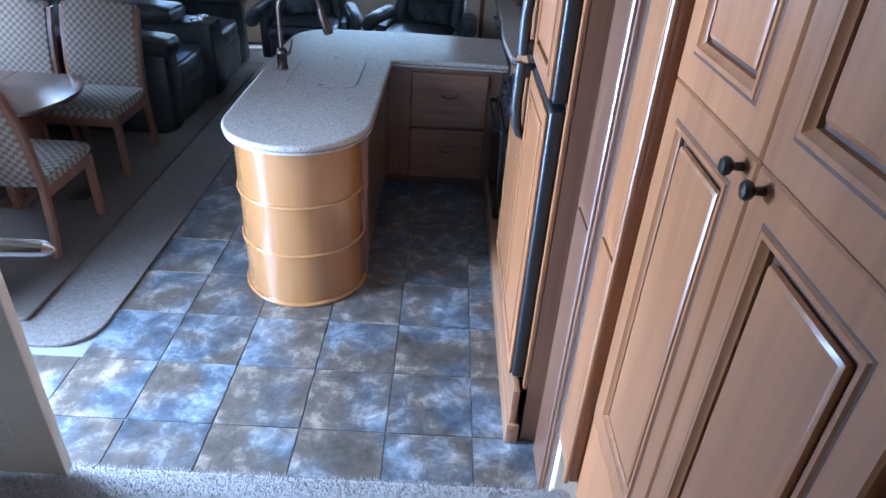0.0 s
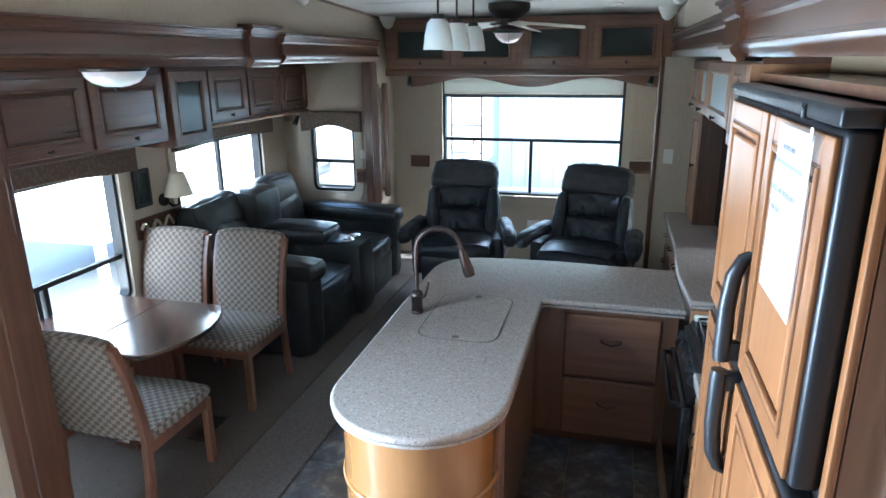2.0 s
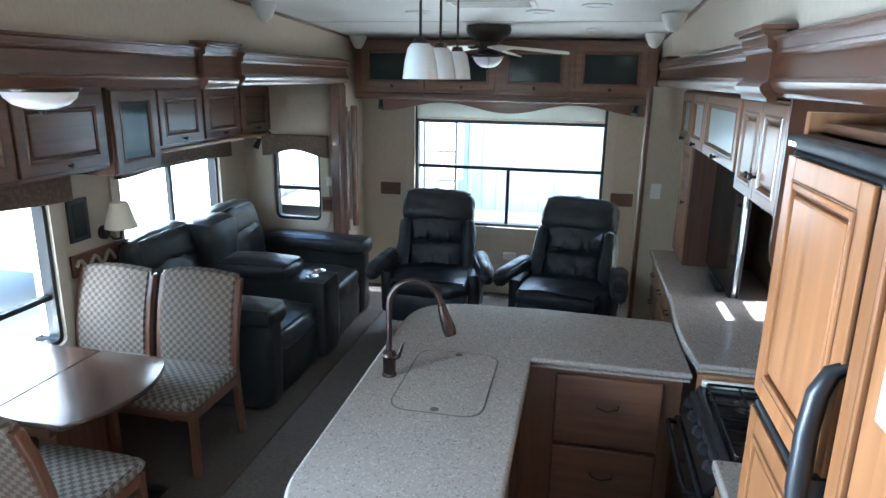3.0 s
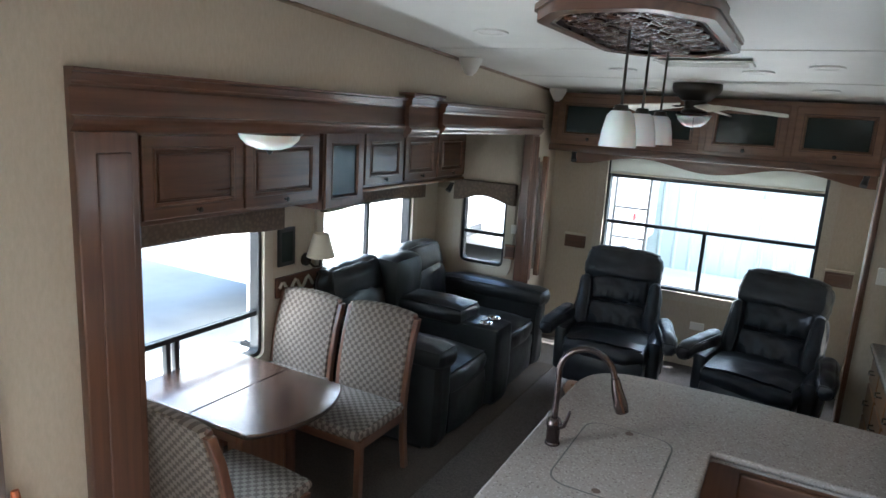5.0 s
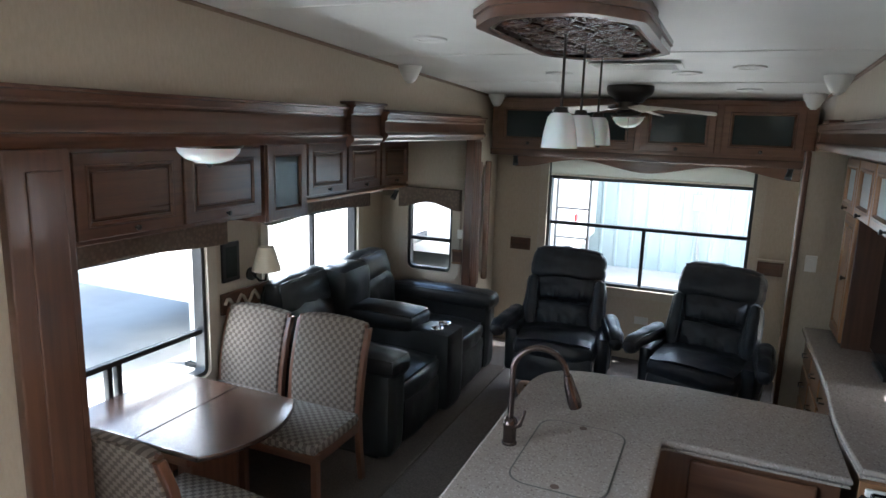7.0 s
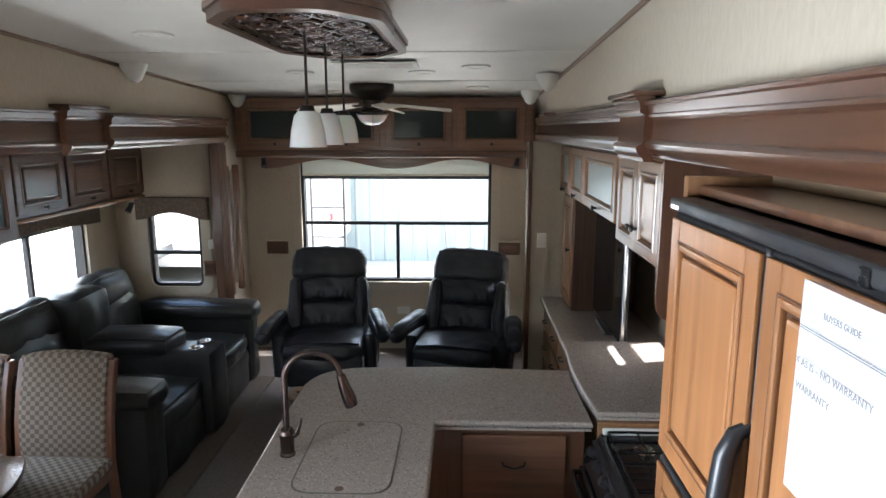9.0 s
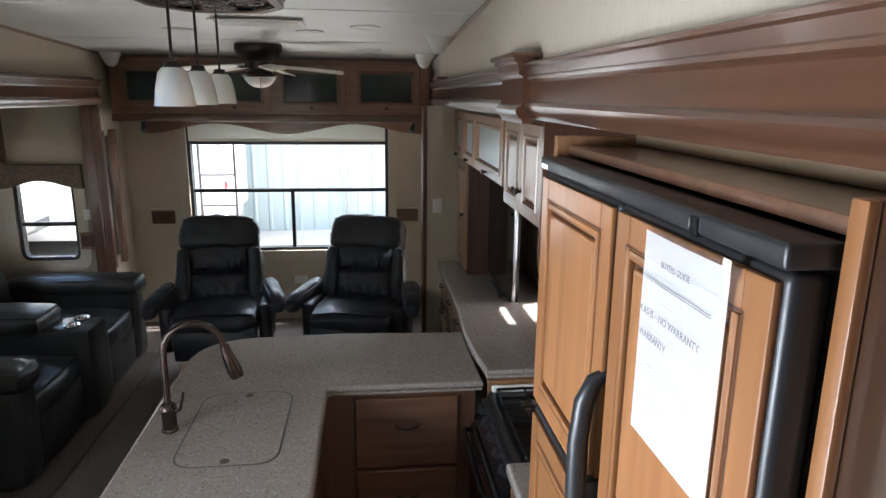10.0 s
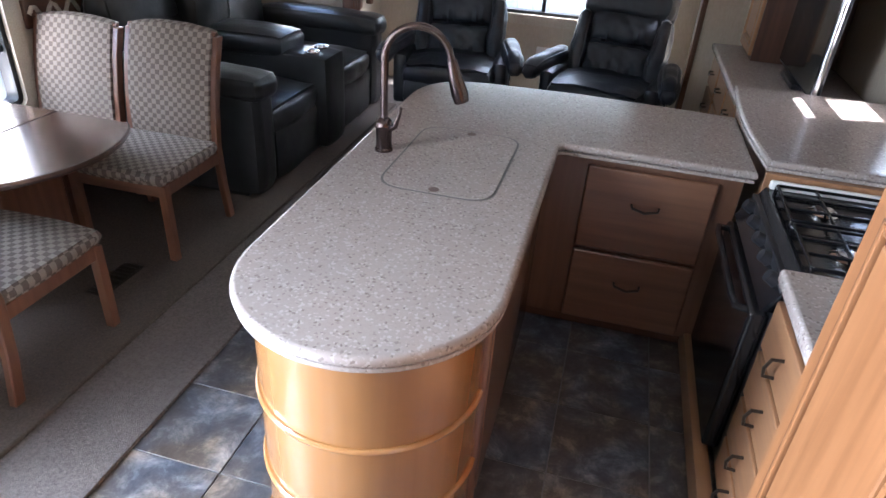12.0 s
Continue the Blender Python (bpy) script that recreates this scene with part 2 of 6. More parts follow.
white_plastic = mat("white_plastic", (0.75, 0.74, 0.70), 0.4)
off_white = mat("off_white_painted_door", (0.70, 0.64, 0.52), 0.5)
cream = mat("cream_padded_surround", (0.50, 0.45, 0.36), 0.8)
n = node(cream, "ShaderNodeTexNoise", Scale=140.0, Detail=3.0)
link(cream, coords(cream), n.inputs["Vector"])
base(cream, ramp(cream, n.outputs["Fac"], [(0.3, (0.44, 0.39, 0.31)), (0.7, (0.56, 0.51, 0.42))]))
bump(cream, n.outputs["Fac"], 0.3, 0.001)
paper = mat("white_paper", (0.86, 0.86, 0.86), 0.7)
ink = mat("black_print", (0.28, 0.28, 0.29), 0.7)
opal = mat("opal_white_glass", (0.85, 0.84, 0.82), 0.25)
opal.node_tree.nodes["Principled BSDF"].inputs["Subsurface Weight"].default_value = 0.25
linen = mat("cream_lamp_shade_fabric", (0.72, 0.66, 0.52), 0.85)
dark_glass = mat("smoked_cabinet_glass", (0.025, 0.035, 0.035), 0.08)
grey_glass = mat("etched_cabinet_glass", (0.42, 0.47, 0.45), 0.2)
screen_black = mat("dark_glossy_screen", (0.006, 0.007, 0.008), 0.06)
mirror = mat("mirror", (0.6, 0.62, 0.62), 0.03, 1.0)
rubber = mat("black_window_frame", (0.012, 0.012, 0.013), 0.45)
glass = mat("clear_window_glass", (1, 1, 1), 0.0)
gb = glass.node_tree.nodes["Principled BSDF"]
gb.inputs["Transmission Weight"].default_value, gb.inputs["IOR"].default_value = 1.0, 1.02
valance_cloth = mat("patterned_brown_valance", (0.17, 0.115, 0.075), 0.85)
n = node(valance_cloth, "ShaderNodeTexVoronoi", Scale=38.0)
link(valance_cloth, coords(valance_cloth), n.inputs["Vector"])
base(valance_cloth, ramp(valance_cloth, n.outputs["Distance"], [(0.2, (0.15, 0.11, 0.08)), (0.6, (0.105, 0.076, 0.055))]))
tan_panel = mat("tan_side_panel", (0.42, 0.31, 0.19), 0.6)
cove = mat("brown_ceiling_bead", (0.22, 0.15, 0.10), 0.5)
concrete = mat("sunlit_concrete_yard", (0.5, 0.48, 0.44), 0.85)
n = node(concrete, "ShaderNodeTexNoise", Scale=0.8, Detail=6.0)
link(concrete, coords(concrete), n.inputs["Vector"])
base(concrete, ramp(concrete, n.outputs["Fac"], [(0.3, (0.42, 0.40, 0.37)), (0.7, (0.55, 0.53, 0.49))]))
metal_wall = mat("pale_blue_metal_siding", (0.62, 0.70, 0.72), 0.5)
n = node(metal_wall, "ShaderNodeTexNoise", Scale=1.5, Detail=5.0)
link(metal_wall, coords(metal_wall, (1, 1, 0.2)), n.inputs["Vector"])
base(metal_wall, ramp(metal_wall, n.outputs["Fac"], [(0.3, (0.46, 0.535, 0.52)), (0.7, (0.54, 0.60, 0.575))]))
sheer = mat("translucent_cream_blind", (0.6, 0.57, 0.5), 0.8)
tr = sheer.node_tree.nodes.new("ShaderNodeBsdfTranslucent")
tr.inputs["Color"].default_value = (0.55, 0.55, 0.5, 1)
mx = node(sheer, "ShaderNodeMixShader", Fac=0.45)
link(sheer, sheer.node_tree.nodes["Principled BSDF"].outputs[0], mx.inputs[1])
link(sheer, tr.outputs[0], mx.inputs[2])
link(sheer, mx.outputs[0], sheer.node_tree.nodes["Material Output"].inputs["Surface"])
red_plastic = mat("red_lamp_lens", (0.55, 0.03, 0.03), 0.3)
trailer_white = mat("white_trailer_fibreglass", (0.8, 0.8, 0.79), 0.3)


# ---- mesh helpers ----
def bm_box(x0, x1, y0, y1, z0, z1, bevel=0.0, seg=2, bm=None):
    own = bmesh.new()
    bmesh.ops.create_cube(own, size=1.0, matrix=Matrix.Translation(((x0 + x1) / 2, (y0 + y1) / 2, (z0 + z1) / 2)) @ Matrix.Diagonal((abs(x1 - x0), abs(y1 - y0), abs(z1 - z0), 1)))
    if bevel:
        bmesh.ops.bevel(own, geom=own.edges[:], offset=bevel, segments=seg, profile=0.5, affect="EDGES")
    return merge(bm, own)


def merge(bm, own):
    if bm is None:
        return own
    tmp = bpy.data.meshes.new("tmp")
    own.to_mesh(tmp)
    own.free()
    bm.from_mesh(tmp)
    bpy.data.meshes.remove(tmp)
    return bm


def bm_cyl(p0, p1, r0, r1=None, n=20, bm=None, bevel=0.0):
    p0, p1 = Vector(p0), Vector(p1)
    own = bmesh.new()
    d = p1 - p0
    m = Matrix.Translation((p0 + p1) / 2) @ d.to_track_quat("Z", "Y").to_matrix().to_4x4()
    bmesh.ops.create_cone(own, cap_ends=True, segments=n, radius1=r0, radius2=r0 if r1 is None else r1, depth=d.length, matrix=m)
    if bevel:
        bmesh.ops.bevel(own, geom=[e for e in own.edges if e.calc_face_angle(0) > 0.8], offset=bevel, segments=2, profile=0.5, affect="EDGES")
    return merge(bm, own)


def bm_lathe(profile, centre=(0, 0, 0), n=28, bm=None):
    """Revolves (radius, height) pairs round the z axis at centre."""
    own = bmesh.new()
    rings = []
    for r, z in profile:
        rings.append([own.verts.new((centre[0] + r * math.cos(2 * math.pi * i / n), centre[1] + r * math.sin(2 * math.pi * i / n), centre[2] + z)) for i in range(n)])
    for a, b in zip(rings, rings[1:]):
        for i in range(n):
            own.faces.new((a[i], a[(i + 1) % n], b[(i + 1) % n], b[i]))
    bmesh.ops.recalc_face_normals(own, faces=own.faces[:])
    return merge(bm, own)


def bm_prism(outline, z0, z1, bevel=0.0, seg=3, bm=None, place=None):
    """An upright prism on a closed outline of (x, y)."""
    own = bmesh.new()
    low = [own.verts.new((x, y, z0)) for x, y in outline]
    f = own.faces.new(low)
    top = bmesh.ops.extrude_face_region(own, geom=[f])
    bmesh.ops.translate(own, verts=[v for v in top["geom"] if isinstance(v, bmesh.types.BMVert)], vec=(0, 0, z1 - z0))
    bmesh.ops.recalc_face_normals(own, faces=own.faces[:])
    if bevel:
        rim = [e for e in own.edges if abs(e.verts[0].co.z - e.verts[1].co.z) < 1e-6]
        bmesh.ops.bevel(own, geom=rim, offset=bevel, segments=seg, profile=0.5, affect="EDGES")
    if place:
        bmesh.ops.transform(own, matrix=place, verts=own.verts[:])
    return merge(bm, own)


def bm_tube(points, r, n=12, bm=None):
    own = bmesh.new()
    pts = [Vector(p) for p in points]
    rings, side = [], None
    for i, p in enumerate(pts):
        d = (pts[min(i + 1, len(pts) - 1)] - pts[max(i - 1, 0)]).normalized()
        if side is None:
            side = d.cross(Vector((0, 0, 1)) if abs(d.z) < 0.9 else Vector((1, 0, 0))).normalized()
        side = (side - d * side.dot(d)).normalized()
        up = d.cross(side)
        rr = r[i] if isinstance(r, (list, tuple)) else r
        rings.append([own.verts.new(p + rr * (math.cos(2 * math.pi * k / n) * side + math.sin(2 * math.pi * k / n) * up)) for k in range(n)])
    for a, b in zip(rings, rings[1:]):
        for k in range(n):
            own.faces.new((a[k], a[(k + 1) % n], b[(k + 1) % n], b[k]))
    own.faces.new(rings[0])
    own.faces.new(rings[-1])
    bmesh.ops.recalc_face_normals(own, faces=own.faces[:])
    return merge(bm, own)


def moved(bm, m):
    bmesh.ops.transform(bm, matrix=m, verts=bm.verts[:])
    return bm


def is_flat(f):
    """True for a broad plane face framed by narrow bevels or hard edges."""
    a = f.calc_area()
    if a < 2e-4:
        return False
    narrow = False
    for e in f.edges:
        for g in e.link_faces:
            if g is f:
                continue
            b = g.calc_area()
            if b * 10 < a:
                narrow = True
            elif radians(1) < e.calc_face_angle(0) < radians(32):
                return False
    return narrow


def mesh_of(name, bm, material, smooth=True):
    me = bpy.data.meshes.new(name)
    bm.faces.index_update()
    flat = [is_flat(f) for f in bm.faces] if smooth else []
    bm.to_mesh(me)
    bm.free()
    me.materials.append(material)
    if smooth:
        for p in me.polygons:
            p.use_smooth = True
        me.set_sharp_from_angle(angle=radians(32))
        for p, keep in zip(me.polygons, flat):
            if keep:
                p.use_smooth = False
    return me


def part(name, bm, material, parent, label=""):
    ob = new(name, mesh_of(name, bm, material))
    ob.parent = parent
    if parent.parent is None and parent.type == "EMPTY":
        ob.matrix_parent_inverse = parent.matrix_basis.inverted()
    return tagged(ob, label)


def thing(name, where, label, category, group="", kind=""):
    ob = new(name)
    ob.empty_display_size = 0.1
    ob.location = where
    return tagged(ob, label, category, group, kind)


def solid(name, bm, material, label, category, kind="", group=""):
    return tagged(new(name, mesh_of(name, bm, material)), label, category, group, kind)


def structure(name, bm, material, label):
    return solid(name, bm, material, label, name.split("_")[0], "structure")


def bm_frame(w, h, rail, thick):
    """A mitred frame with eased edges and a moulding round its opening, in one piece."""
    own = bmesh.new()
    prof = [(0, 0), (0, thick - 0.004), (0.004, thick), (rail - 0.003, thick), (rail, thick + 0.004), (rail + 0.008, thick + 0.004), (rail + 0.012, thick - 0.002), (rail + 0.018, thick - 0.006), (rail + 0.02, 0.0)]
    loops = [[own.verts.new(c) for c in ((d, d, z), (w - d, d, z), (w - d, h - d, z), (d, h - d, z))] for d, z in prof]
    for a, b in zip(loops, loops[1:] + loops[:1]):
        for k in range(4):
            own.faces.new((a[k], a[(k + 1) % 4], b[(k + 1) % 4], b[k]))
    bmesh.ops.recalc_face_normals(own, faces=own.faces[:])
    return own


def bm_flat_ring(w, h, d0, d1, z):
    own = bmesh.new()
    a, b = ([own.verts.new(c) for c in ((d, d, z), (w - d, d, z), (w - d, h - d, z), (d, h - d, z))] for d in (d0, d1))
    for k in range(4):
        own.faces.new((a[k], a[(k + 1) % 4], b[(k + 1) % 4], b[k]))
    return own


def bm_flat_frame(x0, x1, z0, z1, y):
    """A raised bead round a rectangle on a face towards -y."""
    own = bmesh.new()
    for a, b, c, d in ((x0, x1, z0, z0 + 0.016), (x0, x1, z1 - 0.016, z1), (x0, x0 + 0.016, z0 + 0.016, z1 - 0.016), (x1 - 0.016, x1, z0 + 0.016, z1 - 0.016)):
        bm_box(a, b, y, y + 0.006, c, d, 0.002, 1, own)
    return own


def panel_door(parent, origin, u, v, nrm, w, h, material, name="door", inset=None, label="", handle=None, rail=0.055, thick=0.018):
    """A frame-and-raised-panel door. origin: its lower corner; u, v: across and up; nrm: outward."""
    u, v, nrm = Vector(u), Vector(v), Vector(nrm)
    m = Matrix((u, v, nrm)).transposed().to_4x4()
    m.translation = Vector(origin)
    bm = bm_frame(w, h, rail, thick)
    d = part(name, moved(bm, m), material, parent, label)
    gz = bm_box(rail, w - rail, rail, h - rail, -0.001, 0.004)
    part("groove", moved(gz, m), glaze if inset is None else inset, d)
    part("glaze_line", moved(bm_flat_ring(w, h, rail - 0.008, rail - 0.003, thick + 0.0005), m), glaze, d)
    if inset is None:
        g = rail + 0.029
        pan = bm_box(g, w - g, g, h - g, 0.0, thick - 0.001, 0.009, 2)
        part("raised_panel", moved(pan, m), material, d)
    if handle:
        hx, hy, kind = handle
        hb = bmesh.new()
        if kind == "knob":
            bm_lathe([(0.0, 0.0), (0.007, 0.001), (0.006, 0.014), (0.013, 0.02), (0.015, 0.026), (0.011, 0.031), (0, 0.033)], (hx, hy, thick), 16, hb)
        else:
            bm_tube([(hx - 0.045, hy + 0.004, thick - 0.002), (hx - 0.043, hy + 0.002, thick + 0.022), (hx - 0.015, hy - 0.006, thick + 0.028), (hx + 0.015, hy - 0.006, thick + 0.028), (hx + 0.043, hy + 0.002, thick + 0.022), (hx + 0.045, hy + 0.004, thick - 0.002)], 0.005, 8, hb)
        part("handle", moved(hb, m), dark_metal, d, "dark bronze " + ("knob" if kind == "knob" else "pull"))
    return d


def bm_cushion(x0, x1, y0, y1, z0, z1, r=0.05, crown=0.02, wrinkle=0.004, cuts=9, seed=0, bm=None):
    """A stuffed, rounded block with a crowned surface and slight creases."""
    own = bmesh.new()
    bmesh.ops.create_cube(own, size=2.0)
    bmesh.ops.subdivide_edges(own, edges=own.edges[:], cuts=cuts, use_grid_fill=True)
    half = Vector(((x1 - x0) / 2, (y1 - y0) / 2, (z1 - z0) / 2))
    mid = Vector(((x0 + x1) / 2, (y0 + y1) / 2, (z0 + z1) / 2))
    r = min(r, *half)
    for v in own.verts:
        p = Vector([a * b for a, b in zip(v.co, half)])
        inner = Vector([max(-h + r, min(h - r, a)) for a, h in zip(p, half)])
        d = p - inner
        out = d.normalized() if d.length > 1e-6 else Vector()
        swell = 1.0
        for a in v.co:
            swell *= 1.0 if abs(a) > 0.999 else math.cos(a * math.pi / 2) ** 0.5
        q = inner + out * (r + crown * swell)
        w = noise.noise((q + Vector((seed * 3.1, seed * 1.7, seed))) * 9.0) * wrinkle * 2 + noise.noise((q + Vector((seed, 5, 2))) * 26.0) * wrinkle
        v.co = mid + q + out * w
    return merge(bm, own)


def rounded(points, r, n=6):
    """Rounds the corners of a closed outline; r: one radius, or one for each corner."""
    out = []
    k = len(points)
    for i in range(k):
        p, a, b = Vector(points[i]), Vector(points[i - 1]), Vector(points[(i + 1) % k])
        rr = r[i] if isinstance(r, (list, tuple)) else r
        if rr <= 0:
            out.append(tuple(p))
            continue
        da, db = (a - p).normalized(), (b - p).normalized()
        ang = math.acos(max(-1, min(1, da.dot(db))))
        t = min(rr / math.tan(ang / 2), (a - p).length * 0.499, (b - p).length * 0.499)
        s, e = p + da * t, p + db * t
        for j in range(n + 1):
            f = j / n
            out.append(tuple((1 - f) ** 2 * s + 2 * f * (1 - f) * p + f * f * e))
    return out


def ceil_z(y):
    return 2.56 - 0.05 * (y - 4.27)


XL, XR, YR, YF = -1.35, 1.33, 7.85, -0.6
SX, SY0, SY1, SZ = -2.2, 3.36, 7.1, 2.0
RX, RY0, RY1 = 1.92, 2.42, 7.0

# ---- large structure ----
structure("floor", bm_box(-2.4, 2.1, -0.8, 8.0, -0.12, -0.006), grout, "grey subfloor under the tiles and carpet")
# carpet sheet with a rounded corner by the entry
cp = rounded([(-0.575, 2.80), (-0.575, 5.12), (1.31, 5.12), (1.31, 7.84), (-2.19, 7.84), (-2.19, 2.80)], [0.2, 0, 0, 0, 0, 0])
structure("floor_carpet", bm_prism(cp, -0.004, 0.016, 0.006, 2), carpet, "grey-beige short pile carpet with a bound edge")
sc_ = [(-1.31, 2.94), (-0.91, 2.94), (-0.91, 7.04), (-2.19, 7.04), (-2.19, 3.34), (-1.31, 3.34)]
structure("floor_slide", bm_prism(rounded(sc_, [0, 0.03, 0, 0, 0, 0]), 0.017, 0.036, 0.008, 3), brown_carpet, "brown carpet on the raised slide-out floor")
# landing at the top of the step
LZ, LY = 0.37, 1.915
lp = bm_box(-0.9, 1.32, -0.6, LY, 0.0, LZ, 0.02, 3)
rng = random.Random(8)
tuft = bmesh.new()
for k in range(9000):
    x = rng.uniform(-0.3, 1.3)
    a_ = rng.uniform(0, 1)
    y, z = (rng.uniform(LY - 0.18, LY - 0.01), LZ - 0.001) if a_ < 0.6 else (LY - 0.002, rng.uniform(LZ - 0.08, LZ - 0.005))
    l = rng.uniform(0.007, 0.014)
    dx, dy, dz = rng.uniform(-0.6, 0.6) * l, (rng.uniform(-0.3, 0.6) if a_ < 0.6 else rng.uniform(0.5, 1)) * l, (1.0 if a_ < 0.6 else rng.uniform(0.0, 0.6)) * l
    w_ = 0.0016
    tuft.faces.new([tuft.verts.new(c) for c in ((x - w_, y, z), (x + w_, y, z), (x + dx, y + dy, z + dz))])
solid("carpet_pile", tuft, plush, "grey-beige carpet tufts on the step nosing", "carpet", "stuff")
structure("floor_landing", lp, plush, "carpeted raised landing with a rounded step nosing")

# ceiling, sloping gently to the rear
cb = bmesh.new()
for x0, x1, y0, y1 in ((-1.47, 1.45, -0.7, 8.0),):
    vs = [cb.verts.new((x, y, ceil_z(y) + d)) for d in (0, 0.06) for x, y in ((x0, y0), (x1, y0), (x1, y1), (x0, y1))]
    for f in ((0, 1, 2, 3), (7, 6, 5, 4), (0, 4, 5, 1), (1, 5, 6, 2), (2, 6, 7, 3), (3, 7, 4, 0)):
        cb.faces.new([vs[i] for i in f])
for y in (2.9, 4.12, 5.34, 6.56):
    bm_box(-1.34, 1.32, y - 0.012, y + 0.012, ceil_z(y) - 0.004, ceil_z(y) + 0.01, 0.003, 1, cb)
bmesh.ops.recalc_face_normals(cb, faces=cb.faces[:])
structure("ceiling", cb, ceiling_white, "off-white panelled ceiling with flat seam strips")
structure("ceiling_slide_left", bm_box(-2.32, -1.36, 3.3, 7.2, 2.0, 2.06), ceiling_white, "off-white ceiling of the dinette slide-out")
structure("ceiling_slide_right", bm_box(1.34, 2.05, 2.3, 7.1, 2.12, 2.18), ceiling_white, "off-white ceiling of the kitchen slide-out")


def wall_with_holes(name, axis, at, thick, a0, a1, z0, z1, holes, material, label, top=None):
    """A wall across one axis with rectangular openings (a0, a1, z0, z1) cut through."""
    xs = sorted({a0, a1, *[h[0] for h in holes], *[h[1] for h in holes]})
    zs = sorted({z0, z1, *[h[2] for h in holes], *[h[3] for h in holes]})
    bm = bmesh.new()
    for p, q in zip(xs, xs[1:]):
        for r, s in zip(zs, zs[1:]):
            if any(h[0] - 1e-6 <= p and q <= h[1] + 1e-6 and h[2] - 1e-6 <= r and s <= h[3] + 1e-6 for h in holes):
                continue
            if axis == "x":
                bm_box(at, at + thick, p, q, r, s, 0, 2, bm)
            else:
                bm_box(p, q, at, at + thick, r, s, 0, 2, bm)
    bmesh.ops.remove_doubles(bm, verts=bm.verts[:], dist=1e-4)
    return structure(name, bm, material, label)


DOOR = (1.98, 2.775, 0.02, 1.92)
wall_with_holes("wall_left", "x", XL - 0.1, 0.1, -0.6, 7.95, 0, 2.9, [(3.2, 7.12, -0.1, 2.06), DOOR, (7.32, 7.52, 0.75, 1.75)], wallpaper, "beige textured wallpaper side wall with an entry doorway")
wall_with_holes("wall_right", "x", XR, 0.1, -0.6, 7.95, 0, 2.9, [(2.42, 7.0, -0.1, 2.12), (0.70, 2.115, 0.0, 2.31)], wallpaper, "beige textured wallpaper side wall")
REAR = (-0.83, 0.95, 0.675, 1.87)
wall_with_holes("wall_rear", "y", YR, 0.1, -1.35, 1.33, 0, 2.6, [REAR], wallpaper, "beige wallpaper rear wall with a wide window")
structure("wall_front", bm_box(-1.45, 1.43, -0.7, -0.6, 0, 2.95), wallpaper, "beige wallpaper front wall")
W1 = (3.5, 4.84, 0.50, 1.38)
W2 = (5.42, 6.64, 0.80, 1.43)
wall_with_holes("wall_slide_left", "x", SX - 0.08, 0.08, 3.2, 7.2, 0, 2.05, [W1, W2], wallpaper, "beige wallpaper outer wall of the dinette slide-out")
W3 = (-1.93, -1.48, 0.80, 1.46)
wall_with_holes("wall_slide_left_rear", "y", SY1, 0.06, SX, -1.36, 0, 2.05, [W3], wallpaper, "beige wallpaper end wall of the slide-out with a small window")
structure("wall_slide_left_front", bm_box(SX, -1.36, 3.22, 3.30, 0, 2.05), wallpaper, "beige wallpaper near end wall of the slide-out")
W4 = (5.17, 5.53, 1.03, 1.58)
wall_with_holes("wall_slide_right", "x", RX, 0.08, 2.3, 7.1, 0, 2.15, [W4], wallpaper, "beige wallpaper outer wall of the kitchen slide-out")
structure("wall_slide_right_rear", bm_box(1.34, RX, 6.72, 6.80, 0, 2.15), wallpaper, "beige wallpaper end wall of the kitchen slide-out")
structure("wall_slide_right_front", bm_box(1.43, RX, 2.3, 2.38, 0, 2.15), wallpaper, "beige wallpaper near end wall of the kitchen slide-out")
structure("wall_slide_right_end", bm_box(1.20, 1.339, 6.70, 6.78, 0.0, 2.02), wallpaper, "beige wallpaper return wall beside the media cabinet")
# brown bead between the walls and the ceiling
for nm, x in (("trim_ceiling_left", XL + 0.008), ("trim_ceiling_right", XR - 0.008)):
    structure(nm, bm_tube([(x, y, ceil_z(y) - 0.008) for y in (-0.5, 2, 4, 6, 7.5)], 0.011, 8), cove, "brown rounded bead along the ceiling edge")

# rear overhead cabinet row, window valance and side posts
rear_box = thing("rear_cabinet", (0, 7.5, 1.9), "stained wooden overhead cabinets with dark glass doors", "cabinet")
part("body", bm_box(-1.30, 1.30, 7.52, 7.845, 1.91, 2.378, 0.006), shade_brown_x, rear_box)
for i in range(4):
    panel_door(rear_box, (-1.24 + i * 0.625, 7.52, 1.955), (1, 0, 0), (0, 0, 1), (0, -1, 0), 0.58, 0.385, shade_brown_x, "door", dark_glass, "wooden frame with dark glass", (0.29, 0.025, "knob"), 0.06)
part("rail", bm_box(-1.30, 1.30, 7.49, 7.53, 1.865, 1.925, 0.008), dark_x, rear_box)


def wavy(a0, a1, z0, z1, depth, place, waves=2, amp=0.025, n_=40):
    """A board with a wavy lower edge; outline in (a, z), pulled through depth."""
    pts = [(a0 + (a1 - a0) * i / n_, z0 + amp * math.cos(2 * math.pi * waves * (i / n_ - 0.5))) for i in range(n_ + 1)] + [(a1, z1), (a0, z1)]
    bm = bm_prism(pts, 0.0, depth, 0.004, 1)
    moved(bm, place)
    bmesh.ops.recalc_face_normals(bm, faces=bm.faces[:])
    return bm


